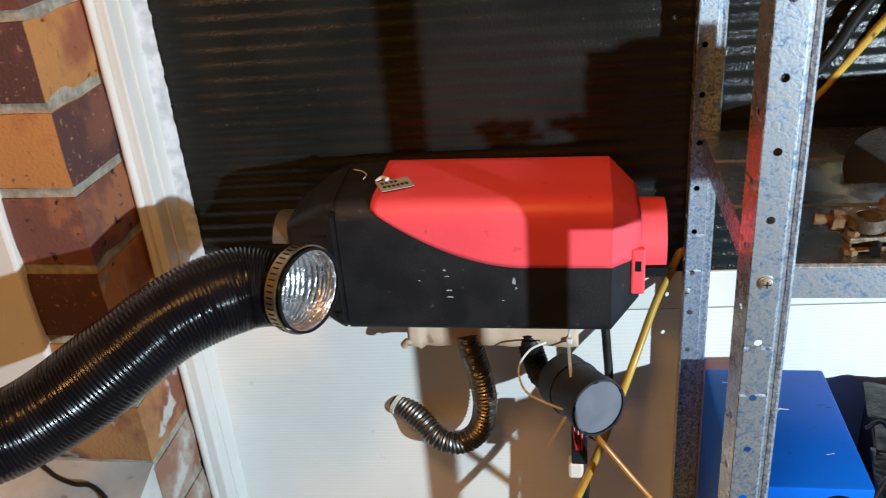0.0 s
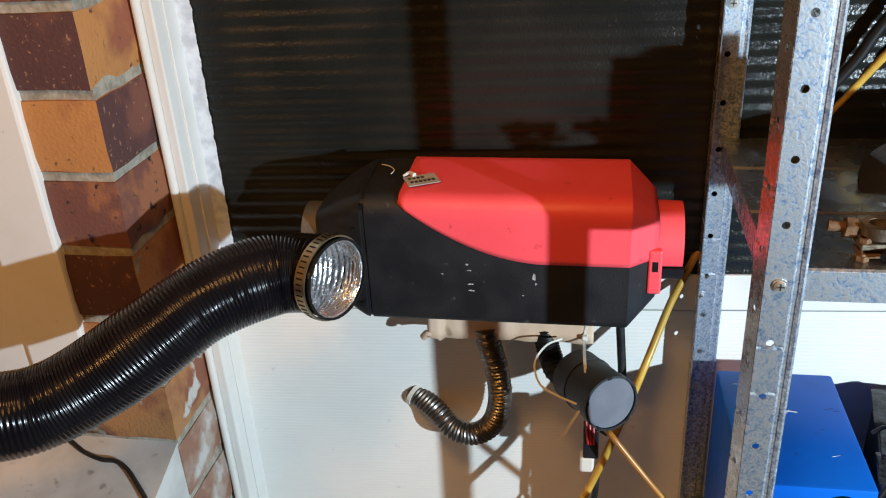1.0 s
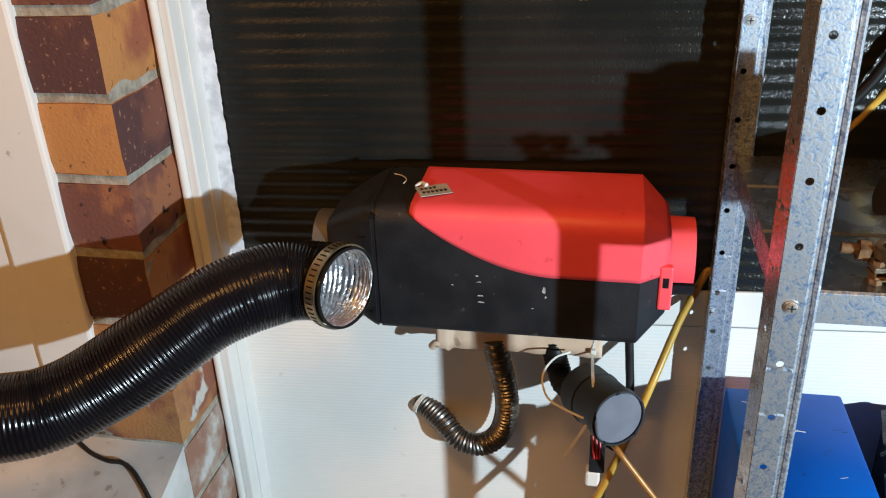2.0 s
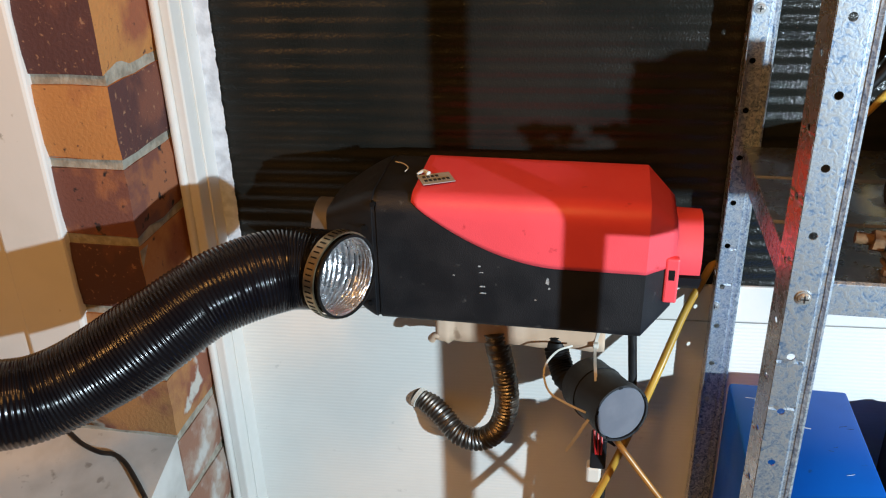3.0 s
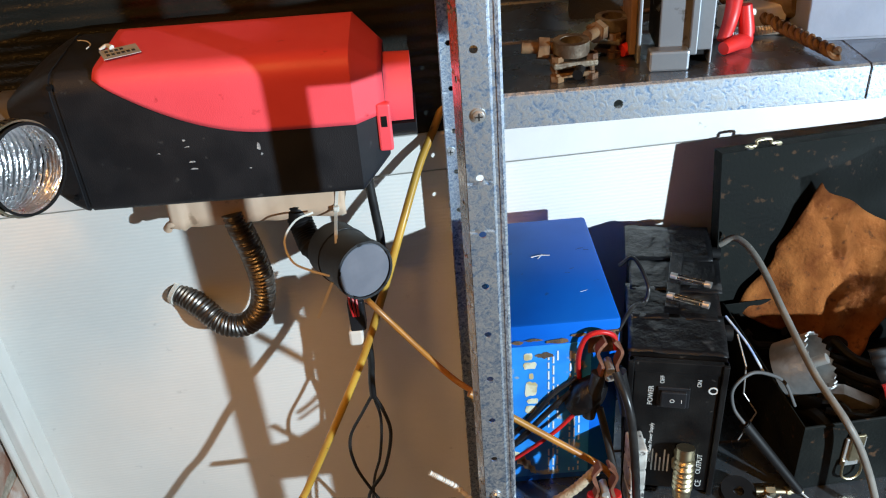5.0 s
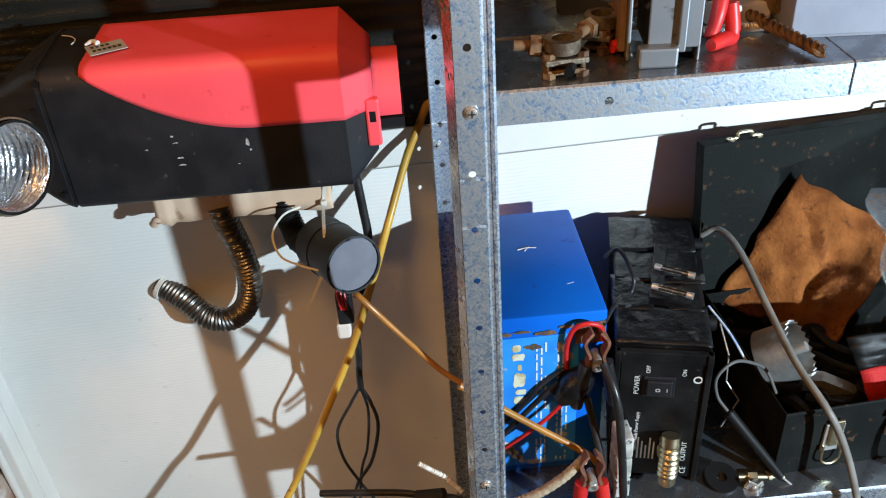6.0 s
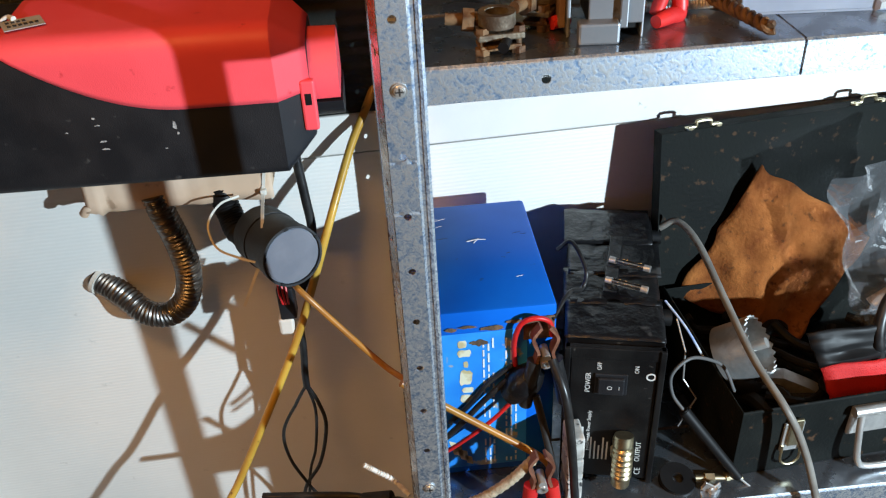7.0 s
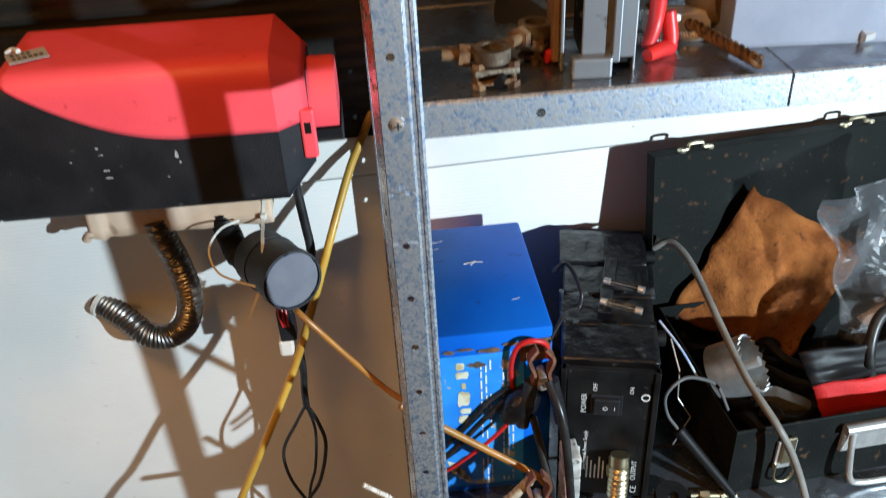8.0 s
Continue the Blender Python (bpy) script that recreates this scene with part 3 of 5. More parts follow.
# ---- bricks at the window reveal ----
def brick_mat(name, a, b, spread, spots, scale=11, spot_scale=120, spot_range=(0.64, 0.74)):
    return mat(name, a, 0.8, color2=b, scale=scale, detail=9, spread=spread, spots=spots, spot_scale=spot_scale, spot_range=spot_range, bump=0.5, bump_scale=260, vary=0.14)


BRICK_ORANGE = brick_mat("orange_brick", (0.45, 0.20, 0.065), (0.28, 0.095, 0.050), (0.50, 0.62), (0.07, 0.035, 0.028))
BRICK_DARK = brick_mat("dark_plum_brick", (0.085, 0.036, 0.034), (0.17, 0.065, 0.045), (0.50, 0.60), (0.32, 0.17, 0.10), 11, 190, (0.62, 0.72))
BRICK_MIX = brick_mat("purple_brown_brick", (0.17, 0.065, 0.048), (0.30, 0.115, 0.055), (0.48, 0.54), (0.016, 0.015, 0.018), 14, 60, (0.62, 0.68))
BRICK_SPLASH = brick_mat("plaster_splashed_brick", (0.42, 0.20, 0.075), (0.26, 0.10, 0.06), (0.46, 0.56), (0.56, 0.54, 0.49), 14, 24, (0.58, 0.64))
BRICK_WASH = brick_mat("whitewashed_brick", (0.30, 0.15, 0.10), (0.42, 0.33, 0.27), (0.42, 0.60), (0.55, 0.53, 0.50), 24, 30, (0.52, 0.66))
PILLAR = tagged(part("brick_wall_west", bx(-1.6, -0.2303, -0.1802, 0.05, 0.0, 2.4), MORTAR), "brick reveal with flush grey mortar", "wall", "", "structure")


def brick_mesh(front, side, key):
    """One brick with chipped, uneven edges."""
    bm = bmesh.new()
    xs = [-0.23, -0.19, -0.15, -0.112, -0.074, -0.036, 0.0]
    ys = [0.0, 0.028, 0.056, 0.084, 0.112]
    zs = [0.0, 0.019, 0.038, 0.057, 0.0755]
    shift = Vector((key * 3.7, key * 1.3, key * 5.1))

    def at(x, y, z):
        p = Vector((x, y, z))
        n = noise.noise_vector(p * 60 + shift) * 0.0016
        edge = (x == xs[-1]) + (y == 0.0) + (z in (zs[0], zs[-1]))
        if edge >= 2:
            c = Vector((-0.11, 0.056, 0.04))
            n += (c - p).normalized() * (0.0015 + 0.0035 * abs(noise.noise(p * 75 + shift)))
        return bm.verts.new(p + n)
    grids = [[[at(x, 0.0, z) for x in xs] for z in zs], [[at(0.0, y, z) for y in ys] for z in zs],
             [[at(x, y, zs[-1]) for x in (xs[0], xs[3], xs[5], xs[6])] for y in ys], [[at(x, y, 0.0) for x in (xs[0], xs[3], xs[5], xs[6])] for y in ys]]
    for g in grids:
        for a, b in zip(g, g[1:]):
            for i in range(len(a) - 1):
                bm.faces.new((a[i], a[i + 1], b[i + 1], b[i]))
    bmesh.ops.remove_doubles(bm, verts=bm.verts, dist=0.00001)
    bmesh.ops.recalc_face_normals(bm, faces=bm.faces)
    me = bpy.data.meshes.new("brick")
    for f in bm.faces:
        c = f.calc_center_median()
        f.material_index = 1 if c.x > -0.004 else 0
        f.smooth = True
    for e in bm.edges:
        if len(e.link_faces) == 2 and e.calc_face_angle(0) > 0.6:
            e.smooth = False
    bm.to_mesh(me)
    bm.free()
    me.materials.append(front)
    me.materials.append(side)
    return me


for k in range(-8, 13):
    z = 1.2575 + k * 0.0845
    front = [BRICK_MIX, BRICK_ORANGE, BRICK_DARK][k % 3]
    side = [BRICK_MIX, BRICK_DARK, BRICK_ORANGE][k % 3]
    if k in (-3, -2):
        front, side = BRICK_SPLASH, BRICK_SPLASH
    if k < -3:
        front, side = BRICK_WASH, BRICK_WASH
    b = new("brick", brick_mesh(front, side, k + 9))
    b.parent = PILLAR
    b.location = (-0.2270 + 0.001 * math.sin(k * 2.3), -0.1840 + 0.001 * math.cos(k * 1.7), z)


# ---- battery ----
BATTERY = thing("battery", (0.47, -0.10, 0.832), "blue steel cased battery pack with a scuffed blue label", "battery")
part("case", bx(0.4000, 0.5290, -0.208, -0.012, 0.8310, 1.056, 0.004), BLUE_PAINT, BATTERY, "", True)
LABEL_BLUE = mat("blue_label", (0.02, 0.22, 0.74), 0.35, color2=(0.03, 0.30, 0.80), scale=20, spots=(0.42, 0.40, 0.28), spot_scale=42, spot_range=(0.63, 0.68))
LABEL_CREAM = mat("worn_cream_print", (0.72, 0.68, 0.50), 0.6, color2=(0.52, 0.42, 0.22), scale=70, spread=(0.45, 0.6))
LABEL_WHITE = mat("white_print", (0.75, 0.78, 0.80), 0.5, scale=50)
RUST = mat("rust", (0.085, 0.055, 0.038), 0.85, color2=(0.17, 0.10, 0.055), scale=90, bump=0.6, bump_scale=300)
lab = part("label", bx(0.4150, 0.5000, -0.2088, -0.2078, 0.842, 1.030, 0.0003), LABEL_BLUE, BATTERY, "glossy blue label with worn cream print")
for z0, z1, x0, x1 in ((1.012, 1.022, 0.431, 0.440), (1.000, 1.010, 0.430, 0.444), (0.986, 0.995, 0.436, 0.441), (0.962, 0.984, 0.431, 0.445), (0.952, 0.960, 0.433, 0.446), (0.938, 0.950, 0.431, 0.444)):
    bm = bmesh.new()
    n = 14
    ring_ = []
    for k in range(n):
        a = 2 * math.pi * k / n
        f = 1 / max(abs(math.cos(a)), abs(math.sin(a))) * random.uniform(0.80, 1.0)
        ring_.append(bm.verts.new(((x0 + x1) / 2 + math.cos(a) * f * (x1 - x0) / 2, -0.2092, (z0 + z1) / 2 + math.sin(a) * f * (z1 - z0) / 2)))
    bm.faces.new(ring_)
    part("print_bar", bm, LABEL_CREAM, lab)
for i, x in enumerate((0.4555, 0.4605, 0.4650, 0.4780, 0.4830, 0.4880)):
    z = 0.846
    while z < 1.018:
        l = 0.004 + 0.010 * random.random()
        part("print_bar", bx(x, x + 0.0017, -0.2093, -0.2088, z, min(z + l, 1.022)), LABEL_WHITE, lab)
        z += l + 0.0035 + (0.03 if random.random() < 0.16 else 0)
bm = bmesh.new()
for k, (x, z, s) in enumerate(((0.425, 0.870, 0.016), (0.432, 0.860, 0.013), (0.438, 0.852, 0.010))):
    v = [bm.verts.new((x + a * s, -0.2092, z + b * s)) for a, b in ((-0.5, 0.9), (0.3, 0.5), (0.45, -0.7), (-0.2, -0.4))]
    bm.faces.new(v)
part("emblem", bm, LABEL_CREAM, lab, "pale shield emblem")
for cx, cz, w, h in ((0.466, 1.034, 0.014, 0.004), (0.441, 1.038, 0.012, 0.0022), (0.452, 1.017, 0.011, 0.005), (0.487, 1.040, 0.010, 0.003), (0.425, 1.036, 0.008, 0.003)):
    bm = bmesh.new()
    bm.faces.new([bm.verts.new((cx + math.cos(2 * math.pi * k / 16) * w * random.uniform(0.55, 1.0), -0.20935, cz + math.sin(2 * math.pi * k / 16) * h * random.uniform(0.5, 1.0))) for k in range(16)])
    part("rust_patch", bm, RUST, BATTERY, "rusty scrape")
part("terminal_plate", bx(0.496, 0.5265, -0.2105, -0.2078, 1.016, 1.043, 0.001), RUST, BATTERY, "rusty terminal plate")
for k in range(9):
    x, y, a = random.uniform(0.41, 0.52), random.uniform(-0.19, -0.03), random.uniform(-0.5, 0.5)
    l = random.uniform(0.004, 0.014)
    part("hairline", tube([(x, y, 1.0561), (x + l * math.cos(a), y + l * math.sin(a), 1.0561)], 0.00022, 5), LABEL_WHITE if k % 2 else INK, BATTERY)
bm = tube([(0.455, -0.09, 1.0565), (0.466, -0.088, 1.0568), (0.476, -0.089, 1.0566)], 0.0006, 6)
tube([(0.462, -0.094, 1.0566), (0.468, -0.086, 1.0567)], 0.0005, 6, bm=bm)
part("scratch", bm, LABEL_WHITE, BATTERY)
BATTERY.location = (0.467, -0.125, 0.8175)

# ---- power supply, turned a little on the shelf ----
PS = pose(0.5310, -0.2510, 0.8185, 0, 0, -13)
PSU = thing("power_supply", (0.6050, -0.1290, 0.8185), "black switchmode power supply with its top wrapped in black tape", "power supply")
PSU_BLACK = mat("black_enamel", (0.004, 0.004, 0.0045), 0.42, color2=(0.010, 0.010, 0.010), scale=20, spots=(0.07, 0.065, 0.06), spot_scale=90, spot_range=(0.68, 0.75), bump=0.15, bump_scale=500, spec=0.3)
TAPE = mat("black_tape", (0.005, 0.005, 0.006), 0.28, color2=(0.009, 0.009, 0.010), scale=18, spots=(0.05, 0.05, 0.05), spot_scale=50, spot_range=(0.64, 0.72), bump=1.0, bump_scale=75, spec=0.5)
part("body", bx(0.0, 0.096, 0.004, 0.245, 0.0, 0.182, 0.002, PS), PSU_BLACK, PSU)
part("front_panel", bx(0.006, 0.090, 0.0, 0.0055, 0.004, 0.172, 0.001, PS), PSU_BLACK, PSU, "black printed front panel")
for x in (-0.0005, 0.0905):
    part("panel_edge", bx(x, x + 0.006, -0.003, 0.006, 0.0, 0.184, 0.001, PS), PSU_BLACK, PSU)
part("panel_top", bx(0.0, 0.096, -0.001, 0.006, 0.170, 0.184, 0.001, PS), PSU_BLACK, PSU)
# tape: overlapping strips with wrinkles
def tape(x0, x1, y0, y1, z, drop, turn):
    bm = bmesh.new()
    n, m_ = 16, 8
    g = []
    for i in range(n + 1):
        row = []
        for j in range(m_ + 1):
            u, w = i / n, j / m_
            h = 0.0022 * noise.noise(Vector((u * 5 + y0 * 40, w * 3, z * 20))) + 0.001 * noise.noise(Vector((u * 14, w * 9 + y0 * 70, 1)))
            row.append(bm.verts.new(PS @ Matrix.Rotation(radians(turn), 4, "Z") @ Vector((x0 + (x1 - x0) * u, y0 + (y1 - y0) * w, z + h))))
        g.append(row)
    for i in range(n):
        for j in range(m_):
            bm.faces.new((g[i][j], g[i + 1][j], g[i + 1][j + 1], g[i][j + 1]))
    p = part("tape_strip", bm, TAPE, PSU, "wrinkled black tape", True)
    md = p.modifiers.new("thickness", "SOLIDIFY")
    md.thickness = 0.0008


for y0, y1, z, t in ((0.012, 0.075, 0.1855, 0.0), (0.065, 0.125, 0.1865, 1.5), (0.115, 0.185, 0.1875, -1.0), (0.172, 0.244, 0.1885, 1.0)):
    tape(-0.001, 0.0965, y0, y1, z, 0, t)
part("tape_strap", bx(0.028, 0.042, 0.085, 0.190, 0.1895, 0.1912, 0.0006, PS @ Matrix.Rotation(radians(-6), 4, "Z")), TAPE, PSU, "strip of black tape")
CLEAR = mat("clear_glass_tube", (0.9, 0.91, 0.91), 0.04, transmission=1.0)
for i, (u, w) in enumerate(((0.045, 0.135), (0.040, 0.098))):
    f = part("glass_fuse", cyl(PS @ Vector((u, w, 0.194)), PS @ Vector((u + 0.042, w - 0.016, 0.194)), 0.0033, 14), CLEAR, PSU, "clear glass fuse tube", True)
    for s in (0.0, 1.0):
        a = PS @ Vector((u + 0.042 * s, w - 0.016 * s, 0.194))
        d = (PS.to_3x3() @ Vector((0.042, -0.016, 0))).normalized() * (0.007 if s == 0 else -0.007)
        part("fuse_cap", cyl(a, a + d, 0.0037, 14), STEEL, f, "", True)
    part("fuse_wire", cyl(PS @ Vector((u + 0.005, w - 0.002, 0.1945)), PS @ Vector((u + 0.037, w - 0.014, 0.1945)), 0.0006, 6), STEEL, f)
SW = part("rocker_switch", bx(0.030, 0.062, -0.002, 0.001, 0.125, 0.152, 0.001, PS), PLASTIC_BLACK, PSU, "black rocker power switch")
part("rocker", bx(0.033, 0.059, -0.006, -0.001, 0.128, 0.149, 0.0015, PS), PLASTIC_BLACK, SW)
PRINT = mat("pale_print", (0.62, 0.62, 0.60), 0.6, scale=60)


def text(words, size, m, parent, material=None):
    cu = bpy.data.curves.new("text", "FONT")
    cu.body, cu.size, cu.extrude = words, size, 0.0001
    ob = new("lettering", cu)
    dg = bpy.context.evaluated_depsgraph_get()
    me = bpy.data.meshes.new_from_object(ob.evaluated_get(dg))
    bpy.data.objects.remove(ob)
    me.materials.clear()
    me.materials.append(material or PRINT)
    me.transform(m)
    bm = bmesh.new()
    bm.from_mesh(me)
    bpy.data.meshes.remove(me)
    return part("lettering", bm, material or PRINT, parent)


def panel(u, w, turn=90, y=-0.0006):
    """On the front panel: lettering that reads upwards when turned by 90."""
    return PS @ Matrix.Translation((u, y, w)) @ Matrix.Rotation(radians(90), 4, "X") @ Matrix.Rotation(radians(turn), 4, "Z")


text("POWER", 0.0075, panel(0.026, 0.126), PSU)
text("OFF", 0.0060, panel(0.036, 0.156), PSU)
text("ON", 0.0060, panel(0.072, 0.154), PSU)
text("Switchmode Power Supply", 0.0054, panel(0.029, 0.042), PSU)
text("OUTPUT", 0.0075, panel(0.082, 0.030), PSU)
text("CE", 0.0090, panel(0.084, 0.010), PSU)
text("O", 0.0065, panel(0.042, 0.136, 0, -0.0064), PSU)
text("I", 0.0065, panel(0.053, 0.136, 0, -0.0064), PSU)
part("logo_bar", bx(0.014, 0.0225, -0.0006, 0.0, 0.018, 0.076, 0, PS), PRINT, PSU, "pale logo bar")
part("approval_mark", ring(PS @ Vector((0.084, -0.0004, 0.150)), PS.to_3x3() @ Vector((0, -1, 0)), 0.0048, 0.0032, 0.0004, 20), PRINT, PSU)
for i in range(5):
    part("print_bar", bx(0.030 + i * 0.0042, 0.0316 + i * 0.0042, -0.0006, 0.0, 0.030, 0.062 - 0.006 * (i % 3), 0, PS), PRINT, PSU)
# output plug
for j, (w, r, l) in enumerate(((0.050, 0.0105, 0.012), (0.036, 0.0120, 0.010), (0.050, 0.0085, 0.018))):
    part("output_plug", cyl(PS @ Vector((0.063, 0.0, w + 0.014)), PS @ Vector((0.063, -l, w + 0.010)), r, 18, bevel=0.001), BRASS, PSU, "gold plated output plug", True)
PLUG = part("plug_shell", tube([PS @ Vector(q) for q in ((0.063, -0.010, 0.078), (0.063, -0.016, 0.060), (0.063, -0.017, 0.036), (0.063, -0.016, 0.014))],
            lambda d, l: 0.0098 + 0.0014 * math.sin(d * 900) * (0.2 < d / l < 0.8), 18, 14), BRASS, PSU, "gold plated plug shell", True)
for w, h in ((0.225, 0.165), (0.075, 0.165)):
    k = part("side_foot", cyl(PS @ Vector((0.096, w, h)), PS @ Vector((0.108, w, h)), 0.0085, 18, bevel=0.001), RUBBER, PSU, "black rubber foot", True)


# ---- exhaust, intake and fuel lines at the heater ----
DARK_STEEL = mat("heat_stained_steel", (0.20, 0.19, 0.18), 0.34, 1.0, color2=(0.18, 0.145, 0.115), scale=35, rough2=0.44)
YELLOW = mat("yellow_fuel_line", (0.60, 0.37, 0.06), 0.30, color2=(0.44, 0.24, 0.035), scale=16, spots=(0.12, 0.06, 0.02), spot_scale=55, spot_range=(0.63, 0.70))
AMBER = mat("amber_fuel_line", (0.42, 0.19, 0.035), 0.25, color2=(0.32, 0.14, 0.03), scale=30)
NYLON = mat("natural_nylon", (0.74, 0.71, 0.64), 0.4, color2=(0.66, 0.62, 0.54), scale=40)
GREY_CAP = mat("grey_black_plastic", (0.17, 0.185, 0.22), 0.28, color2=(0.14, 0.155, 0.19), scale=40, bump=0.03, bump_scale=300)
CABLE = mat("black_cable", (0.012, 0.012, 0.013), 0.35, color2=(0.025, 0.024, 0.023), scale=60)
RED_WIRE = mat("red_wire", (0.62, 0.02, 0.02), 0.35, scale=60)
GREY_CABLE = mat("grey_cable", (0.20, 0.19, 0.17), 0.45, color2=(0.14, 0.13, 0.115), scale=40, spots=(0.2, 0.18, 0.16), spot_scale=70, spot_range=(0.66, 0.74))

pts = [(0.1250, -0.0560, 1.1000), (0.1300, -0.0560, 1.0720), (0.1370, -0.0560, 1.0380), (0.1400, -0.0560, 0.9960), (0.1300, -0.0560, 0.9580), (0.1070, -0.0550, 0.9380), (0.0780, -0.0480, 0.9380), (0.0520, -0.0320, 0.9550), (0.0200, -0.0120, 0.9690)]
EXH = thing("exhaust_pipe", (0.0350, -0.0200, 0.9720), "corrugated stainless exhaust pipe entering the wall", "pipe")
path = resample(pts, 0.0009)
part("hose", tube(path, lambda d, l: 0.0139 + 0.0011 * math.sin(2 * math.pi * d / 0.0050), 22, caps=True, smoothed=False), DARK_STEEL, EXH, "heat-stained corrugated steel", True)
part("seal", ring((0.024, -0.015, 0.967), (0.9, -0.5, -0.4), 0.0172, 0.0140, 0.005, 20), NYLON, EXH, "crumbled pale sealant")
AXIS = Vector((0.048, -0.080, 0.012)).normalized()
FACE = Vector((0.2720, -0.1450, 1.0640))
CAN = thing("intake_silencer", FACE - AXIS * 0.04, "black plastic intake silencer hung by nylon cable ties", "silencer")
bm = cyl(FACE - AXIS * 0.078, FACE - AXIS * 0.004, 0.0315, 36, bevel=0.003)
part("body", bm, PLASTIC_BLACK, CAN, "", True)
part("band", ring(FACE - AXIS * 0.048, AXIS, 0.0325, 0.0305, 0.003, 36), PLASTIC_BLACK, CAN, "", True)
part("cap", cyl(FACE - AXIS * 0.010, FACE, 0.0302, 36, bevel=0.0012), GREY_CAP, CAN, "dull grey plastic end cap", True)
for k in range(5):
    a = radians(20 + 72 * k)
    m = Matrix.Translation(FACE) @ AXIS.to_track_quat("Z", "Y").to_matrix().to_4x4() @ Matrix.Rotation(a, 4, "Z")
    part("rim_notch", bx(0.0296, 0.0322, -0.0022, 0.0022, -0.0010, 0.0024, 0, m), RUBBER, CAN)
part("cap_rim", ring(FACE - AXIS * 0.004, AXIS, 0.0328, 0.0304, 0.011, 36), PLASTIC_BLACK, CAN, "", True)
part("neck", tube([FACE - AXIS * 0.076, (0.2120, -0.0800, 1.0560), (0.2030, -0.0650, 1.0670), (0.1970, -0.0550, 1.0850), (0.1930, -0.0450, 1.1200)], lambda d, l: 0.0140 + 0.0006 * math.sin(2 * math.pi * d / 0.004), 20, 16), RUBBER, CAN, "black ribbed rubber intake hose", True)
TIE = thing("cable_tie", (0.2350, -0.1010, 1.0950), "loose natural nylon cable tie round the silencer", "cable tie", "cable ties")
loop = [(0.2160, -0.0700, 1.0960), (0.2000, -0.0900, 1.1000), (0.1880, -0.1050, 1.0900), (0.1880, -0.1150, 1.0780), (0.1960, -0.1250, 1.0670), (0.2150, -0.1400, 1.0660), (0.2350, -0.1500, 1.0640)]


def strap(points, width, thick, up=(0, -1, 0.4)):
    """A flat band along a path."""
    path = smooth_path(points, 8)
    bm = bmesh.new()
    up = Vector(up)
    rows = []
    for i, p in enumerate(path):
        t = (path[min(i + 1, len(path) - 1)] - path[max(i - 1, 0)]).normalized()
        s = t.cross(up).normalized()
        n = s.cross(t)
        rows.append([bm.verts.new(p + s * a * width / 2 + n * b * thick / 2) for a, b in ((-1, -1), (1, -1), (1, 1), (-1, 1))])
    for a, b in zip(rows, rows[1:]):
        for k in range(4):
            bm.faces.new((a[k], a[(k + 1) % 4], b[(k + 1) % 4], b[k]))
    bm.faces.new(rows[0][::-1])
    bm.faces.new(rows[-1])
    return bm


part("strap", strap(loop, 0.0022, 0.0009), NYLON, TIE, "", True)
part("tail", strap([(0.2380, -0.1580, 1.0610), (0.2270, -0.1580, 1.0380), (0.2160, -0.1550, 1.0140)], 0.0030, 0.0011), NYLON, TIE, "", True)
TIE2 = thing("cable_tie", (0.2470, -0.0610, 1.0740), "natural nylon cable tie over the timber block", "cable tie", "cable ties")
part("strap", strap([(0.2470, -0.0660, 1.1250), (0.2420, -0.0660, 1.0990), (0.2420, -0.0900, 1.0920), (0.2440, -0.1250, 1.0880)], 0.0034, 0.0012), NYLON, TIE2, "", True)
part("head", bx(0.2388, 0.2452, -0.0705, -0.0640, 1.0940, 1.1005, 0.001), NYLON, TIE2, "square locking head")

FUEL = thing("fuel_line", (0.3520, -0.0290, 1.1610), "stained yellow fuel hose hanging behind the shelf", "hose")
part("hose", tube([(0.6280, -0.0170, 1.5400), (0.5450, 0.0070, 1.4150), (0.5150, 0.0110, 1.3720), (0.4750, 0.0130, 1.3180), (0.4240, 0.0130, 1.2520), (0.3800, 0.0110, 1.1930), (0.3540, -0.0120, 1.1500), (0.3370, -0.0350, 1.1230), (0.3110, -0.0750, 1.0670), (0.2850, -0.1000, 1.0020), (0.2550, -0.1200, 0.9300), (0.2140, -0.1500, 0.8550), (0.1690, -0.1700, 0.7710), (0.1460, -0.1860, 0.7340), (0.0880, -0.2310, 0.6150), (0.0140, -0.2530, 0.4520)], 0.0046, 14), YELLOW, FUEL, "", True)
AMB = thing("amber_hose", (0.3670, -0.1650, 0.8990), "amber plastic fuel tube running behind the upright", "hose")
part("hose", tube([(0.2640, -0.1300, 1.0220), (0.2740, -0.1480, 1.0220), (0.2950, -0.1550, 0.9970), (0.3230, -0.1650, 0.9650), (0.3550, -0.1800, 0.9340), (0.3810, -0.2000, 0.9250)], 0.0034, 12), AMBER, AMB, "", True)
AMB2 = thing("amber_hose", (0.4650, -0.2620, 0.8960), "amber plastic fuel tube bent across the battery", "hose")
part("hose", tube([(0.3700, -0.2580, 0.9820), (0.4010, -0.2600, 0.9560), (0.4470, -0.2620, 0.9170), (0.4820, -0.2650, 0.8890), (0.5070, -0.2690, 0.8690), (0.5190, -0.2730, 0.8470), (0.5230, -0.2780, 0.8200)], 0.0037, 12), AMBER, AMB2, "", True)
BT = thing("black_pipe", (0.5060, -0.0150, 1.4070), "black hose against the dark window", "hose")
part("hose", tube([(0.6090, -0.0090, 1.5550), (0.5300, -0.0060, 1.4450), (0.5050, -0.0060, 1.4010), (0.4750, -0.0060, 1.3610), (0.4450, -0.0060, 1.3200)], 0.006, 12), RUBBER, BT, "", True)

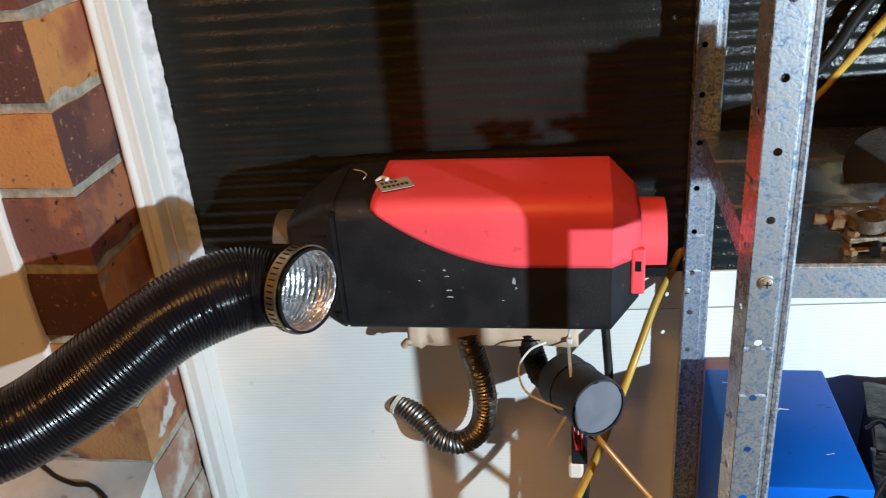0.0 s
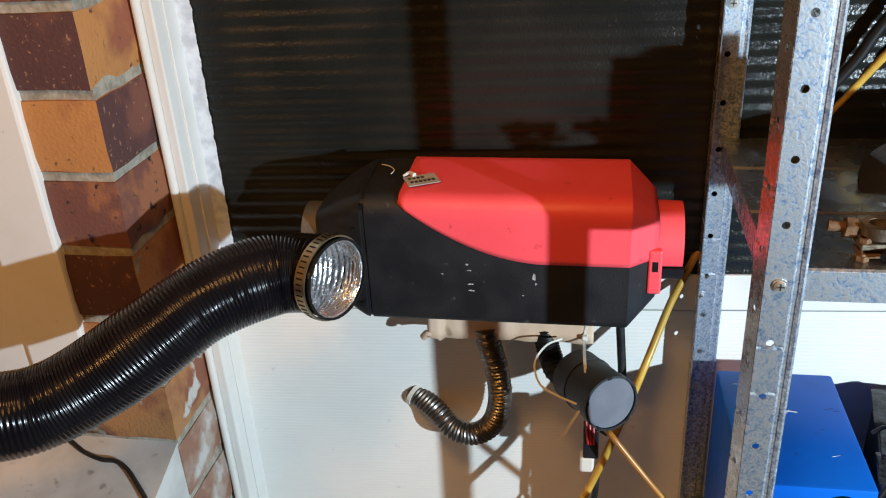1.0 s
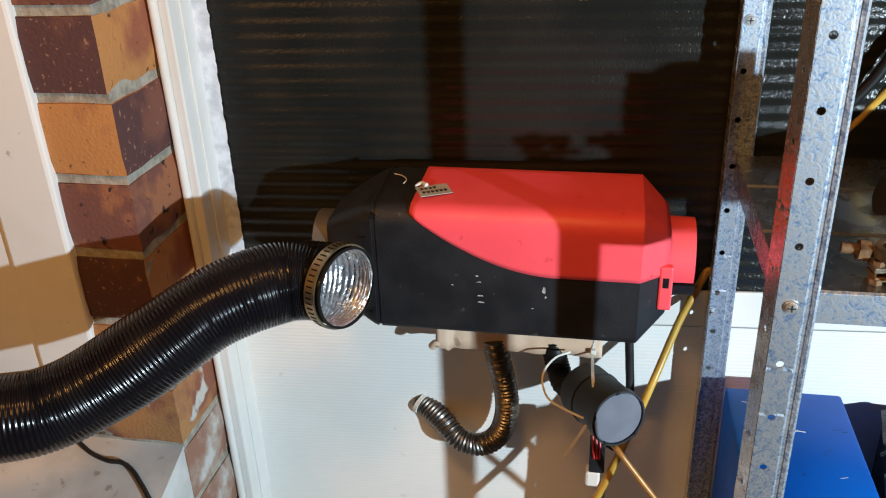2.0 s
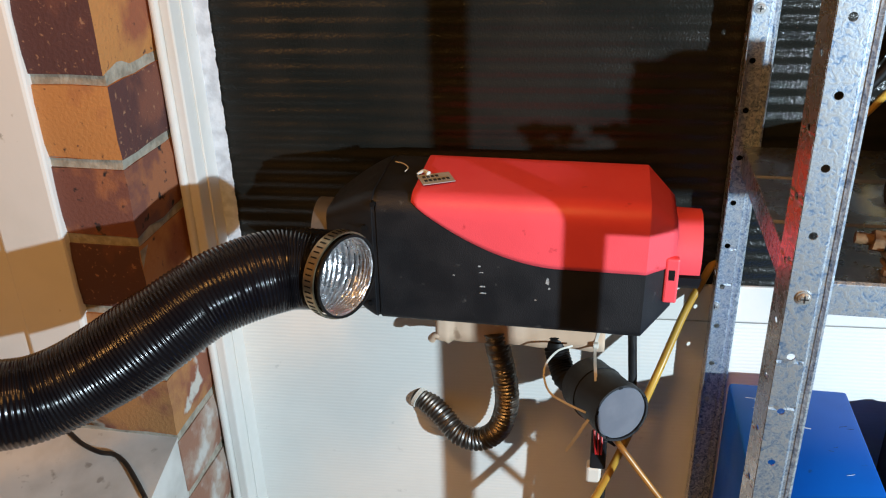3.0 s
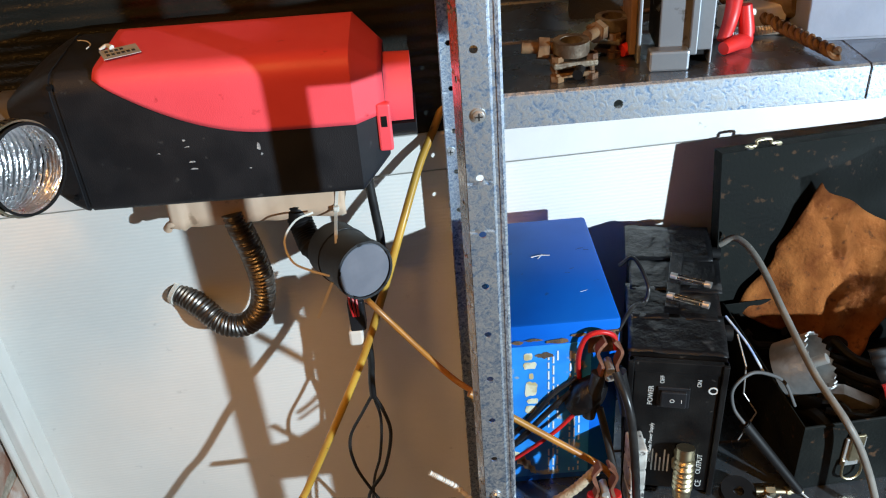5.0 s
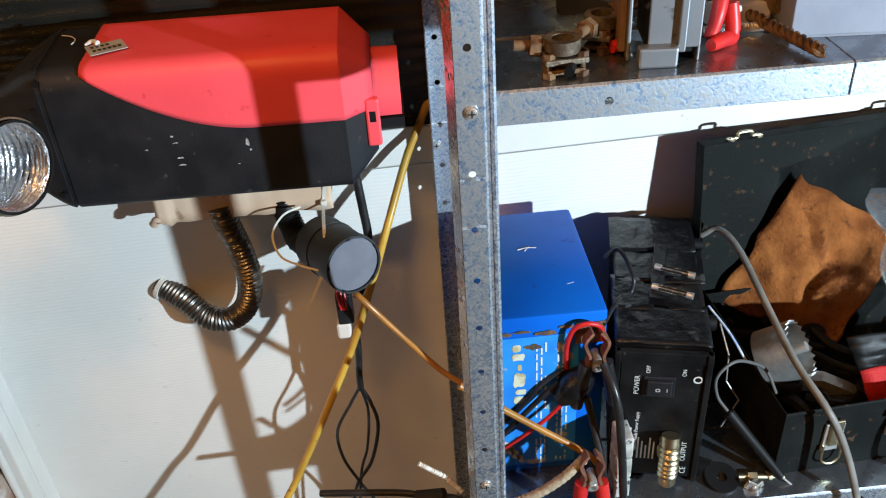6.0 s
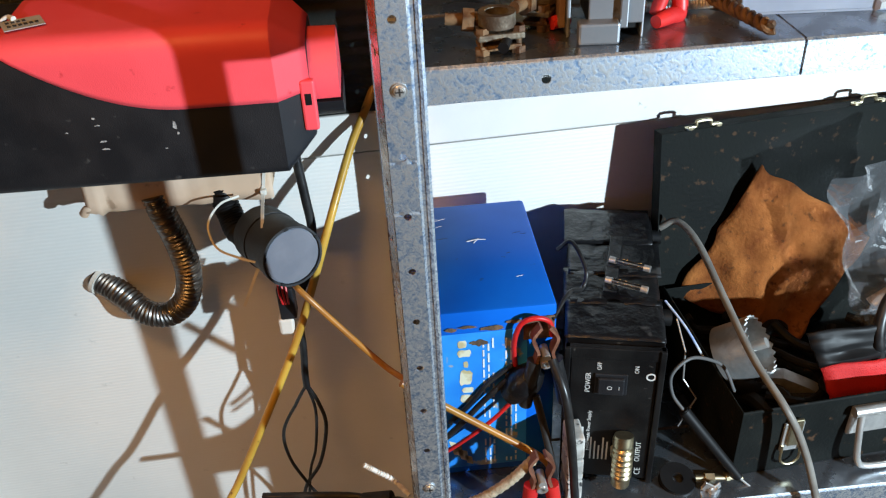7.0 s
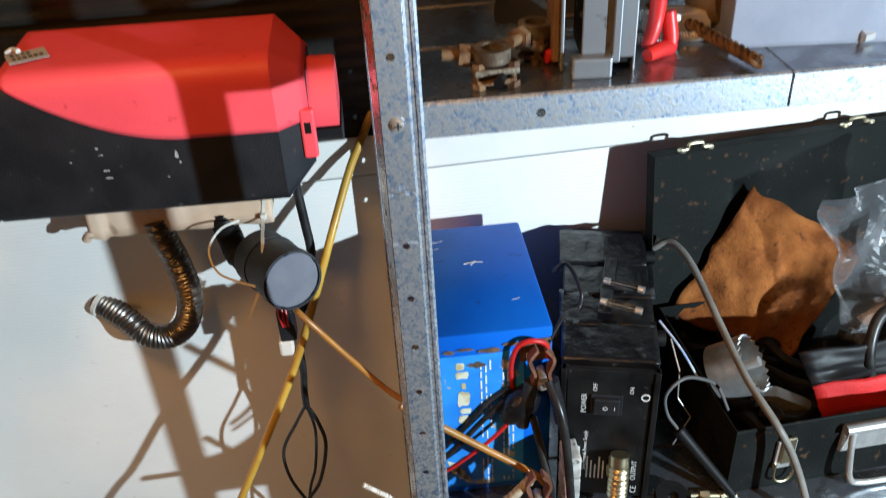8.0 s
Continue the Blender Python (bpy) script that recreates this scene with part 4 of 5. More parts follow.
HARN = thing("wiring_harness", (0.2810, -0.0610, 1.1240), "taped black wiring harness with a white plug", "cable")
part("sheath", tube([(0.2780, -0.0570, 1.1750), (0.2810, -0.0590, 1.1240), (0.2840, -0.0610, 1.0820), (0.2860, -0.0650, 1.0400), (0.2780, -0.0850, 1.0040), (0.2660, -0.0990, 0.9840)], 0.0052, 12), CABLE, HARN, "", True)
part("socket", bx(0.2430, 0.2610, -0.1160, -0.0960, 0.9600, 1.0020, 0.002), PLASTIC_BLACK, HARN, "black plastic connector with red wires")
part("plug", bx(0.2395, 0.2565, -0.1165, -0.0995, 0.9390, 0.9610, 0.003), NYLON, HARN, "cream plastic plug")
for i in range(3):
    part("red_core", tube([(0.246 + i * 0.004, -0.112, 1.014), (0.247 + i * 0.004, -0.1195, 1.000), (0.249 + i * 0.003, -0.1185, 0.984)], 0.0012, 8), RED_WIRE, HARN, "red wire", True)
part("tail", tube([(0.2600, -0.1000, 0.9310), (0.2590, -0.1000, 0.9000), (0.2560, -0.1000, 0.8690), (0.2550, -0.1000, 0.8430)], 0.0042, 10), CABLE, HARN, "", True)
part("loop", tube([(0.2550, -0.1000, 0.8480), (0.2400, -0.1010, 0.8210), (0.2180, -0.1040, 0.7780), (0.2190, -0.1060, 0.7310), (0.2350, -0.1050, 0.6790), (0.2570, -0.1000, 0.6110), (0.2640, -0.0990, 0.4930)], 0.0021, 10), CABLE, HARN, "", True)
part("loop", tube([(0.2550, -0.1000, 0.8480), (0.2650, -0.0990, 0.8160), (0.2700, -0.1010, 0.7760), (0.2550, -0.1030, 0.7140), (0.2310, -0.1050, 0.6720), (0.2190, -0.1020, 0.6050), (0.2120, -0.1020, 0.5010)], 0.0024, 10), CABLE, HARN, "", True)
part("loop", tube([(0.2550, -0.0980, 0.8430), (0.2600, -0.0980, 0.8000), (0.2520, -0.1000, 0.7380), (0.2390, -0.1010, 0.6920), (0.2260, -0.1010, 0.5940)], 0.0019, 10), CABLE, HARN, "", True)

LEAD = thing("floor_lead", (-0.3690, -0.2320, 0.9540), "thin black lead lying on the painted ledge", "cable")
part("lead", tube([(-0.4381, -0.1502, 1.0226), (-0.3881, -0.1802, 1.0026), (-0.3644, -0.1898, 0.9992), (-0.3396, -0.2027, 0.9947), (-0.3142, -0.2102, 0.9921), (-0.2958, -0.2110, 0.9918), (-0.2777, -0.2195, 0.9888), (-0.2554, -0.2383, 0.9822), (-0.2358, -0.2566, 0.9758)], 0.0028, 10), CABLE, LEAD, "", True)

# ---- leads and clamps at the battery ----
COPPER = mat("tarnished_copper", (0.22, 0.09, 0.055), 0.5, 0.6, color2=(0.30, 0.14, 0.09), scale=60, bump=0.3)
RED_GRIP = mat("red_vinyl", (0.65, 0.03, 0.025), 0.35, color2=(0.5, 0.02, 0.02), scale=30)


def clamp_clip(name, top, grip, label, lean):
    """A crocodile battery clamp, jaws up, grips down."""
    c = thing(name, top, label, "battery clamp", "battery clamps")
    o = Vector(top)
    for s in (-1, 1):
        j = strap([o + Vector((s * 0.004, 0, 0.002)), o + Vector((s * 0.012, -0.002, -0.010)), o + Vector((s * 0.007, -0.004, -0.026)), o + Vector((s * 0.011, -0.006, -0.040))], 0.013, 0.003, (1, 0, 0))
        part("jaw", j, COPPER, c, "", True)
        g = tube([o + Vector((s * 0.010, -0.006, -0.036)), o + Vector((s * (0.013 + lean), -0.009, -0.060)), o + Vector((s * (0.016 + lean * 2), -0.010, -0.090))], lambda d, l: 0.0078 - 0.001 * d / l, 12)
        part("grip", g, grip, c, "", True)
    part("pivot", cyl(o + Vector((0, -0.014, -0.028)), o + Vector((0, 0.004, -0.028)), 0.0042, 12), STEEL, c)
    part("spring", ring(o + Vector((0, -0.010, -0.036)), (0, 1, 0.2), 0.0058, 0.0036, 0.008, 14), STEEL, c)
    return c


clamp_clip("battery_clamp", (0.5120, -0.2430, 1.0220), CABLE, "tarnished copper battery clamp with black grips", 0.002)
clamp_clip("battery_clamp", (0.5010, -0.2930, 0.9000), RED_GRIP, "tarnished copper battery clamp with red grips", 0.0)
LEADS = thing("battery_leads", (0.4960, -0.2410, 0.9340), "tangle of red and black leads taped at the battery", "cable")
part("red_lead", tube([(0.4850, -0.2340, 0.9690), (0.4830, -0.2390, 1.0010), (0.4890, -0.2410, 1.0260), (0.5030, -0.2430, 1.0340), (0.5170, -0.2410, 1.0260), (0.5210, -0.2360, 1.0050)], 0.0026, 10), RED_WIRE, LEADS, "red insulated wire", True)
part("red_lead", tube([(0.4800, -0.2450, 0.9300), (0.4580, -0.2470, 0.9070), (0.4250, -0.2470, 0.8790), (0.3950, -0.2450, 0.8570), (0.3790, -0.2410, 0.8470)], 0.0022, 10), RED_WIRE, LEADS, "red insulated wire", True)
part("black_lead", tube([(0.4760, -0.2410, 0.9570), (0.4510, -0.2410, 0.9300), (0.4280, -0.2420, 0.9030), (0.4000, -0.2420, 0.8730), (0.3790, -0.2410, 0.8570)], 0.0030, 10), CABLE, LEADS, "black wire", True)
part("black_lead", tube([(0.4820, -0.2360, 0.9700), (0.4580, -0.2360, 0.9510), (0.4360, -0.2370, 0.9230), (0.4160, -0.2370, 0.9000)], 0.0026, 10), CABLE, LEADS, "black wire", True)
part("black_lead", tube([(0.5020, -0.2570, 0.9460), (0.5090, -0.2730, 0.9110), (0.5160, -0.2860, 0.8660), (0.5210, -0.2950, 0.8160), (0.5240, -0.3170, 0.7670)], 0.0040, 12), CABLE, LEADS, "thick black lead", True)
part("black_lead", tube([(0.5160, -0.2620, 0.9970), (0.5250, -0.2860, 0.9680), (0.5320, -0.2930, 0.9070), (0.5370, -0.2970, 0.8360), (0.5390, -0.3010, 0.8200)], 0.0044, 12), CABLE, LEADS, "thick black lead", True)
part("black_lead", tube([(0.5210, -0.2360, 1.0250), (0.5430, -0.2080, 1.0340), (0.5640, -0.1760, 1.0120), (0.5700, -0.1650, 1.0280), (0.5620, -0.1320, 1.0410), (0.5480, -0.1270, 1.0300)], 0.0022, 10), CABLE, LEADS, "thin black wire", True)
part("tape_wrap", tube([(0.5050, -0.2430, 0.9700), (0.4920, -0.2430, 0.9530), (0.4760, -0.2430, 0.9350)], lambda d, l: 0.010 + 0.008 * math.sin(math.pi * d / l), 12), TAPE, LEADS, "lump of black tape", True)
part("braid", tube([(0.3780, -0.2860, 0.8270), (0.4090, -0.2930, 0.8350), (0.4390, -0.2950, 0.8470), (0.4690, -0.2950, 0.8690), (0.4940, -0.2910, 0.8930)], lambda d, l: 0.0052 + 0.0005 * math.sin(d * 1500), 12, 14), mat("frayed_braid", (0.50, 0.42, 0.30), 0.8, color2=(0.36, 0.29, 0.2), scale=200, bump=0.6, bump_scale=500), LEADS, "tan braided sleeve", True)
STICK = thing("wooden_stick", (0.4540, -0.2990, 0.8220), "brown stained strip of wood on the lower shelf", "stick")
part("strip", bx(0.3860, 0.5060, -0.3030, -0.2910, 0.8202, 0.8297, 0.0015), mat("brown_wood", (0.26, 0.13, 0.05), 0.5, color2=(0.18, 0.09, 0.035), scale=20, stretch=(0.2, 3, 3)), STICK)
POWERBOARD = thing("terminal_block", (0.5340, -0.2620, 0.8170), "grimy white terminal block between battery and power supply", "terminal block")
for k in range(3):
    part("cell", bx(0.5305, 0.5475, -0.286, -0.256, 0.8180 + 0.031 * k, 0.8465 + 0.031 * k, 0.002), mat("grimy_white", (0.55, 0.54, 0.50), 0.5, color2=(0.35, 0.33, 0.3), scale=60, spots=(0.05, 0.05, 0.05), spot_scale=120, spot_range=(0.6, 0.68)), POWERBOARD)
FRAY = thing("frayed_cord", (0.3450, -0.2190, 0.8030), "frayed pale cord end hanging by the upright", "cord")
part("cord", tube([(0.3200, -0.2190, 0.8300), (0.3330, -0.2210, 0.8200), (0.3500, -0.2240, 0.8070), (0.3670, -0.2410, 0.7990)], lambda d, l: 0.0030 + 0.0007 * math.sin(d * 2500), 10, 14), NYLON, FRAY, "", True)
part("cable", tube([(0.1960, -0.1860, 0.7580), (0.2950, -0.2080, 0.7700), (0.3300, -0.2190, 0.7680), (0.3570, -0.2350, 0.7840), (0.3790, -0.2730, 0.8080)], 0.0042, 10), CABLE, FRAY, "black cable with a plug", True)
part("barrel", cyl((0.3130, -0.2170, 0.7690), (0.3470, -0.2260, 0.7790), 0.009, 14, bevel=0.001), PLASTIC_BLACK, FRAY, "", True)


# ---- toolbox ----
BOX_PAINT = mat("worn_black_steel", (0.0060, 0.0072, 0.0068), 0.62, color2=(0.010, 0.0115, 0.0105), scale=14, spots=(0.060, 0.034, 0.02), spot_scale=95, spot_range=(0.63, 0.72), bump=0.3, bump_scale=240, spec=0.12)
TOOLBOX = thing("toolbox", (0.8530, -0.1720, 0.8185), "worn black steel toolbox standing open, full of tools", "toolbox")
X0, X1, Y0, Y1, Z0, Z1 = 0.705, 1.053, -0.266, -0.050, 0.8175, 0.910
part("base", bx(X0, X1, Y0, Y1, Z0, Z0 + 0.002), BOX_PAINT, TOOLBOX)
part("front_side", bx(X0, X1, Y0, Y0 + 0.0015, Z0 + 0.002, Z1, 0.0005), BOX_PAINT, TOOLBOX)
part("back_side", bx(X0, X1, Y1 - 0.0015, Y1, Z0 + 0.002, Z1, 0.0005), BOX_PAINT, TOOLBOX)
part("end_side", bx(X0, X0 + 0.0015, Y0 + 0.0015, Y1 - 0.0015, Z0 + 0.002, Z1, 0.0005), BOX_PAINT, TOOLBOX)
part("end_side", bx(X1 - 0.0015, X1, Y0 + 0.0015, Y1 - 0.0015, Z0 + 0.002, Z1, 0.0005), BOX_PAINT, TOOLBOX)
part("rim", tube([(X0, Y1, Z1), (X0, Y0, Z1), (X1, Y0, Z1)], 0.0022, 8, smoothed=False), BOX_PAINT, TOOLBOX, "", True)
LM = pose(0.692, -0.059, 0.888, -8.0, 0, 3.3)
LID = part("lid", bx(0.0, 0.36, 0.018, 0.0195, 0.0, 0.224, 0.0005, LM), BOX_PAINT, TOOLBOX, "rust-flecked black lid leaning on the wall")
for q in ((0.0, 0.36, 0.0, 0.018, 0.2225, 0.224), (0.0, 0.0015, 0.0, 0.018, 0.0, 0.2225), (0.3585, 0.36, 0.0, 0.018, 0.0, 0.2225)):
    part("lid_edge", bx(*q, 0.0004, LM), BOX_PAINT, LID)
for u in (0.052, 0.258):
    k = tube([LM @ Vector(p) for p in ((u - 0.018, 0.004, 0.2255), (u - 0.009, 0.004, 0.2265), (u - 0.008, 0.004, 0.232), (u + 0.008, 0.004, 0.232), (u + 0.009, 0.004, 0.2265), (u + 0.018, 0.004, 0.2255))], 0.0019, 8, 3)
    part("catch", k, BRASS, LID, "brassy wire catch", True)
    for s in (-1, 1):
        part("catch_foot", cyl(LM @ Vector((u + s * 0.017, 0.004, 0.2243)), LM @ Vector((u + s * 0.017, 0.004, 0.2262)), 0.0052, 12), BRASS, LID)
# latch and handle on the front
LATCH = part("latch", bx(0.7530, 0.7750, -0.2695, -0.2662, 0.8485, 0.8885, 0.001), STEEL, TOOLBOX, "plated steel draw latch")
part("latch_tongue", bx(0.7575, 0.7715, -0.2730, -0.2695, 0.8585, 0.8955, 0.0012), BRASS, LATCH)
part("latch_loop", tube([(0.7540, -0.2710, 0.8585), (0.7540, -0.2730, 0.8385), (0.7640, -0.2740, 0.8325), (0.7740, -0.2730, 0.8385), (0.7740, -0.2710, 0.8585)], 0.0014, 8), BRASS, LATCH, "", True)
HP = part("handle_plate", bx(0.8250, 0.9530, -0.2705, -0.2662, 0.8585, 0.8985, 0.002), STEEL, TOOLBOX, "plated steel handle bracket")
part("handle_roll", cyl((0.8250, -0.2730, 0.8945), (0.9530, -0.2730, 0.8945), 0.0058, 14), STEEL, HP, "", True)
part("handle", tube([(0.8330, -0.2750, 0.8915), (0.8310, -0.2820, 0.8665), (0.8350, -0.2860, 0.8345), (0.8490, -0.2870, 0.8245), (0.8930, -0.2870, 0.8225), (0.9330, -0.2870, 0.8245), (0.9450, -0.2840, 0.8465), (0.9450, -0.2760, 0.8905)], 0.0036, 12), STEEL, HP, "bent steel carrying handle", True)

TOOLBOX.rotation_euler = (0, 0, radians(4))
# things in the toolbox
LEATHER_M = mat("tan_suede", (0.31, 0.105, 0.026), 0.9, color2=(0.15, 0.043, 0.011), scale=26, detail=9, spread=(0.36, 0.64), spots=(0.035, 0.016, 0.009), spot_scale=110, spot_range=(0.60, 0.80), bump=1.0, bump_scale=170, spec=0.2)
bm = bmesh.new()
n = 22
A, B, C, D = (Vector(p) for p in ((0.8100, -0.0280, 1.0530), (0.9520, -0.0500, 0.9510), (0.8540, -0.1050, 0.8360), (0.7160, -0.0560, 0.8970)))
grid = []
for i in range(n + 1):
    row = []
    for j in range(n + 1):
        u, w = i / n, j / n
        p = (A * (1 - u) + B * u) * (1 - w) + (D * (1 - u) + C * u) * w
        edge = math.sin(math.pi * u) * math.sin(math.pi * w)
        p += Vector((0, -0.010 * edge - 0.007 * noise.noise(Vector((u * 3.1, w * 2.7, 4))) - 0.006 * math.exp(-((u - 0.62) / 0.08) ** 2) - 0.007 * math.exp(-((u - 0.25 - 0.35 * w) / 0.05) ** 2) + 0.005 * math.exp(-((w - 0.45 - 0.3 * u) / 0.07) ** 2) - 0.003 * noise.noise(Vector((u * 9, w * 8, 2))), 0))
        p += Vector((0.013 * noise.noise(Vector((u * 4, w * 4, 1))), 0, 0.010 * math.sin(math.pi * u) * (w - 0.5) * -1 + 0.013 * noise.noise(Vector((u * 4, w * 4, 7)))))
        row.append(bm.verts.new(p))
    grid.append(row)
for i in range(n):
    for j in range(n):
        bm.faces.new((grid[i][j], grid[i + 1][j], grid[i + 1][j + 1], grid[i][j + 1]))
lp = solid("leather_piece", bm, LEATHER_M, "tan suede leather offcut leaning against the toolbox lid", "leather", smooth=True)
md = lp.modifiers.new("thickness", "SOLIDIFY")
md.thickness = 0.0025

WORN_STEEL = mat("scuffed_steel", (0.60, 0.60, 0.59), 0.36, 0.8, color2=(0.42, 0.42, 0.41), scale=50, bump=0.2, bump_scale=200)
SAW = thing("hole_saw", (0.7680, -0.1650, 0.8680), "bright steel hole saw with a toothed rim", "hole saw")
sc, sx = Vector((0.7560, -0.1650, 0.8940)), Vector((0.72, -0.35, 0.60)).normalized()
bm = ring(sc, sx, 0.034, 0.0322, 0.042, 44)
top = [v for v in bm.verts if (v.co - sc).dot(sx) > 0.02]
for k, v in enumerate(top):
    if (k // 1) % 2:
        v.co += sx * 0.0035
part("cup", bm, WORN_STEEL, SAW, "", True)
part("cup_back", cyl(sc - sx * 0.021, sc - sx * 0.018, 0.033, 32), WORN_STEEL, SAW)
part("arbor", cyl(sc - sx * 0.03, sc + sx * 0.03, 0.006, 14), STEEL, SAW, "", True)
part("pilot_nut", cyl(sc - sx * 0.012, sc + sx * 0.004, 0.011, 6), STEEL, SAW)
CUT = thing("tin_snips", (0.8280, -0.1860, 0.8380), "scuffed steel cutting jaw", "snips")
bm = bmesh.new()
prof = [(0.7660, 0.8760), (0.7980, 0.8700), (0.8330, 0.8490), (0.8680, 0.8230), (0.8320, 0.8180), (0.7920, 0.8170), (0.7690, 0.8320)]
f = bm.faces.new([bm.verts.new((x, -0.192, z)) for x, z in prof])
r = bmesh.ops.extrude_face_region(bm, geom=[f])
for v in r["geom"]:
    if isinstance(v, bmesh.types.BMVert):
        v.co += Vector((0.004, 0.012, 0.004))
part("blade", bm, WORN_STEEL, CUT)
part("rivet", cyl((0.8230, -0.1960, 0.8370), (0.8260, -0.1790, 0.8370), 0.0045, 14), RUBBER, CUT)
part("sleeve", tube([(0.7690, -0.1860, 0.8550), (0.7480, -0.1810, 0.8650), (0.7230, -0.1650, 0.8700)], 0.014, 12), RUBBER, CUT, "black rubber sleeve", True)
POUCH = thing("tool_pouch", (0.8680, -0.2080, 0.8490), "red and black fabric tool pouch", "pouch")
RED_CLOTH = mat("red_fabric", (0.55, 0.012, 0.012), 0.6, color2=(0.42, 0.01, 0.01), scale=25, bump=0.4, bump_scale=700)


def cloth(corners, n, wave, seed):
    bm = bmesh.new()
    a, b, c, d = (Vector(q) for q in corners)
    g = []
    for i in range(n + 1):
        row = []
        for j in range(n + 1):
            u, w = i / n, j / n
            p = (a * (1 - u) + b * u) * (1 - w) + (d * (1 - u) + c * u) * w
            h = Vector((u * 4 + seed, w * 4, seed * 3))
            row.append(bm.verts.new(p + Vector((noise.noise(h), noise.noise(h + Vector((9, 0, 0))), noise.noise(h + Vector((0, 9, 0))))) * wave))
        g.append(row)
    for i in range(n):
        for j in range(n):
            bm.faces.new((g[i][j], g[i + 1][j], g[i + 1][j + 1], g[i][j + 1]))
    return bm


for nm, cs, mt in (("panel", ((0.8200, -0.2190, 0.9070), (0.9900, -0.2140, 0.9190), (0.9880, -0.2460, 0.8490), (0.8390, -0.2430, 0.8490)), RED_CLOTH),
                   ("flap", ((0.8050, -0.2030, 0.9430), (0.9910, -0.1970, 0.9530), (0.9900, -0.2170, 0.9190), (0.8190, -0.2200, 0.9080)), RUBBER)):
    p = part(nm, cloth(cs, 14, 0.005, 2.0), mt, POUCH, "", True)
    md = p.modifiers.new("thickness", "SOLIDIFY")
    md.thickness = 0.003
POLY = mat("clear_polythene", (0.80, 0.83, 0.88), 0.12, transmission=0.85, alpha=0.55, ior=1.2, bump=0.5, bump_scale=60)
bag = solid("plastic_bag", cloth(((0.8450, -0.1160, 1.0810), (0.9910, -0.1050, 1.1160), (1.0020, -0.1430, 0.9220), (0.8880, -0.1480, 0.9210)), 20, 0.020, 5.0), POLY, "crumpled clear plastic bag in the toolbox", "bag")
bag2 = solid("plastic_bag", cloth(((0.9010, -0.1650, 0.9780), (1.0040, -0.1430, 1.0260), (1.0000, -0.1970, 0.8650), (0.8660, -0.1810, 0.9370)), 20, 0.014, 8.0), POLY, "crumpled clear plastic bag with bright fittings", "bag")
part("fitting", cyl((0.9060, -0.1480, 0.9300), (0.9310, -0.1480, 0.9500), 0.007, 12), STEEL, bag2)
part("fitting", cyl((0.9320, -0.1480, 0.9610), (0.9470, -0.1480, 0.9860), 0.006, 12), STEEL, bag2)
JUMBLE = thing("tool_jumble", (0.7980, -0.1650, 0.8060), "dark jumble of black leads and tools filling the toolbox", "tools", kind="stuff")
bm = bmesh.new()
for k in range(26):
    x, y = random.uniform(0.73, 1.03), random.uniform(-0.245, -0.095)
    a = random.uniform(0, 6.28)
    p = [Vector((x, y, 0.836 + 0.02 * random.random()))]
    for _ in range(4):
        a += random.uniform(-0.9, 0.9)
        q = p[-1] + Vector((0.03 * math.cos(a), 0.03 * math.sin(a), random.uniform(-0.010, 0.016)))
        q.x, q.y, q.z = min(1.04, max(0.72, q.x)), min(-0.09, max(-0.255, q.y)), min(0.890, max(0.828, q.z))
        p.append(q)
    tube(p, random.uniform(0.004, 0.009), 8, 5, bm)
part("tangle", bm, RUBBER, JUMBLE, "", True, "stuff")
for pts, r in ((((0.9030, -0.2190, 0.8700), (0.8840, -0.2080, 0.9310), (0.9000, -0.1860, 0.9700), (0.9410, -0.1760, 0.9680), (0.9810, -0.1860, 0.9270)), 0.0065), (((0.9480, -0.2410, 0.8500), (0.9340, -0.2350, 0.9120), (0.9450, -0.2190, 0.9620), (0.9810, -0.2080, 0.9910)), 0.0045)):
    c = solid("black_lead", tube(pts, r, 12), CABLE, "looped black rubber lead in the toolbox", "cable", "", "black leads", True)

GC = thing("grey_lead", (0.6600, -0.1110, 1.0100), "grimy grey cable draped over the toolbox", "cable")
part("lead", tube([(0.6860, -0.0510, 0.9940), (0.7040, -0.0580, 1.0050), (0.7170, -0.0940, 0.9970), (0.7270, -0.1650, 0.9670), (0.7330, -0.2350, 0.9460), (0.7460, -0.2860, 0.9280), (0.7630, -0.3010, 0.8940), (0.7780, -0.3170, 0.8460), (0.7910, -0.3330, 0.7810), (0.8010, -0.3380, 0.6790)], 0.0040, 12), GREY_CABLE, GC, "", True)
PROBE = thing("test_probe", (0.6950, -0.2620, 0.8490), "black test probe with a thin looped wire", "probe")
part("probe_body", cyl((0.6560, -0.2580, 0.9060), (0.7160, -0.2860, 0.8260), 0.0062, 14, 0.0048, bevel=0.001), RUBBER, PROBE, "", True)
part("tip", cyl((0.7160, -0.2860, 0.8260), (0.7320, -0.2930, 0.8120), 0.0012, 8), STEEL, PROBE)
part("wire", tube([(0.6560, -0.2580, 0.9060), (0.6460, -0.2490, 0.9210), (0.6450, -0.2430, 0.9430), (0.6650, -0.2350, 0.9550), (0.6920, -0.2240, 0.9400), (0.7120, -0.2190, 0.9210), (0.7250, -0.2240, 0.8910)], 0.0019, 10), mat("dark_grey_wire", (0.10, 0.10, 0.10), 0.5), PROBE, "", True)
WIREB = thing("bent_wire", (0.6660, -0.2190, 0.8760), "thin bent galvanised wire with blue ties", "wire")
part("wire", tube([(0.6700, -0.1760, 0.9590), (0.6730, -0.2030, 0.9360), (0.6730, -0.2080, 0.9010), (0.6860, -0.2190, 0.8810), (0.6680, -0.2240, 0.8460)], 0.0010, 8, smoothed=False), STEEL, WIREB)
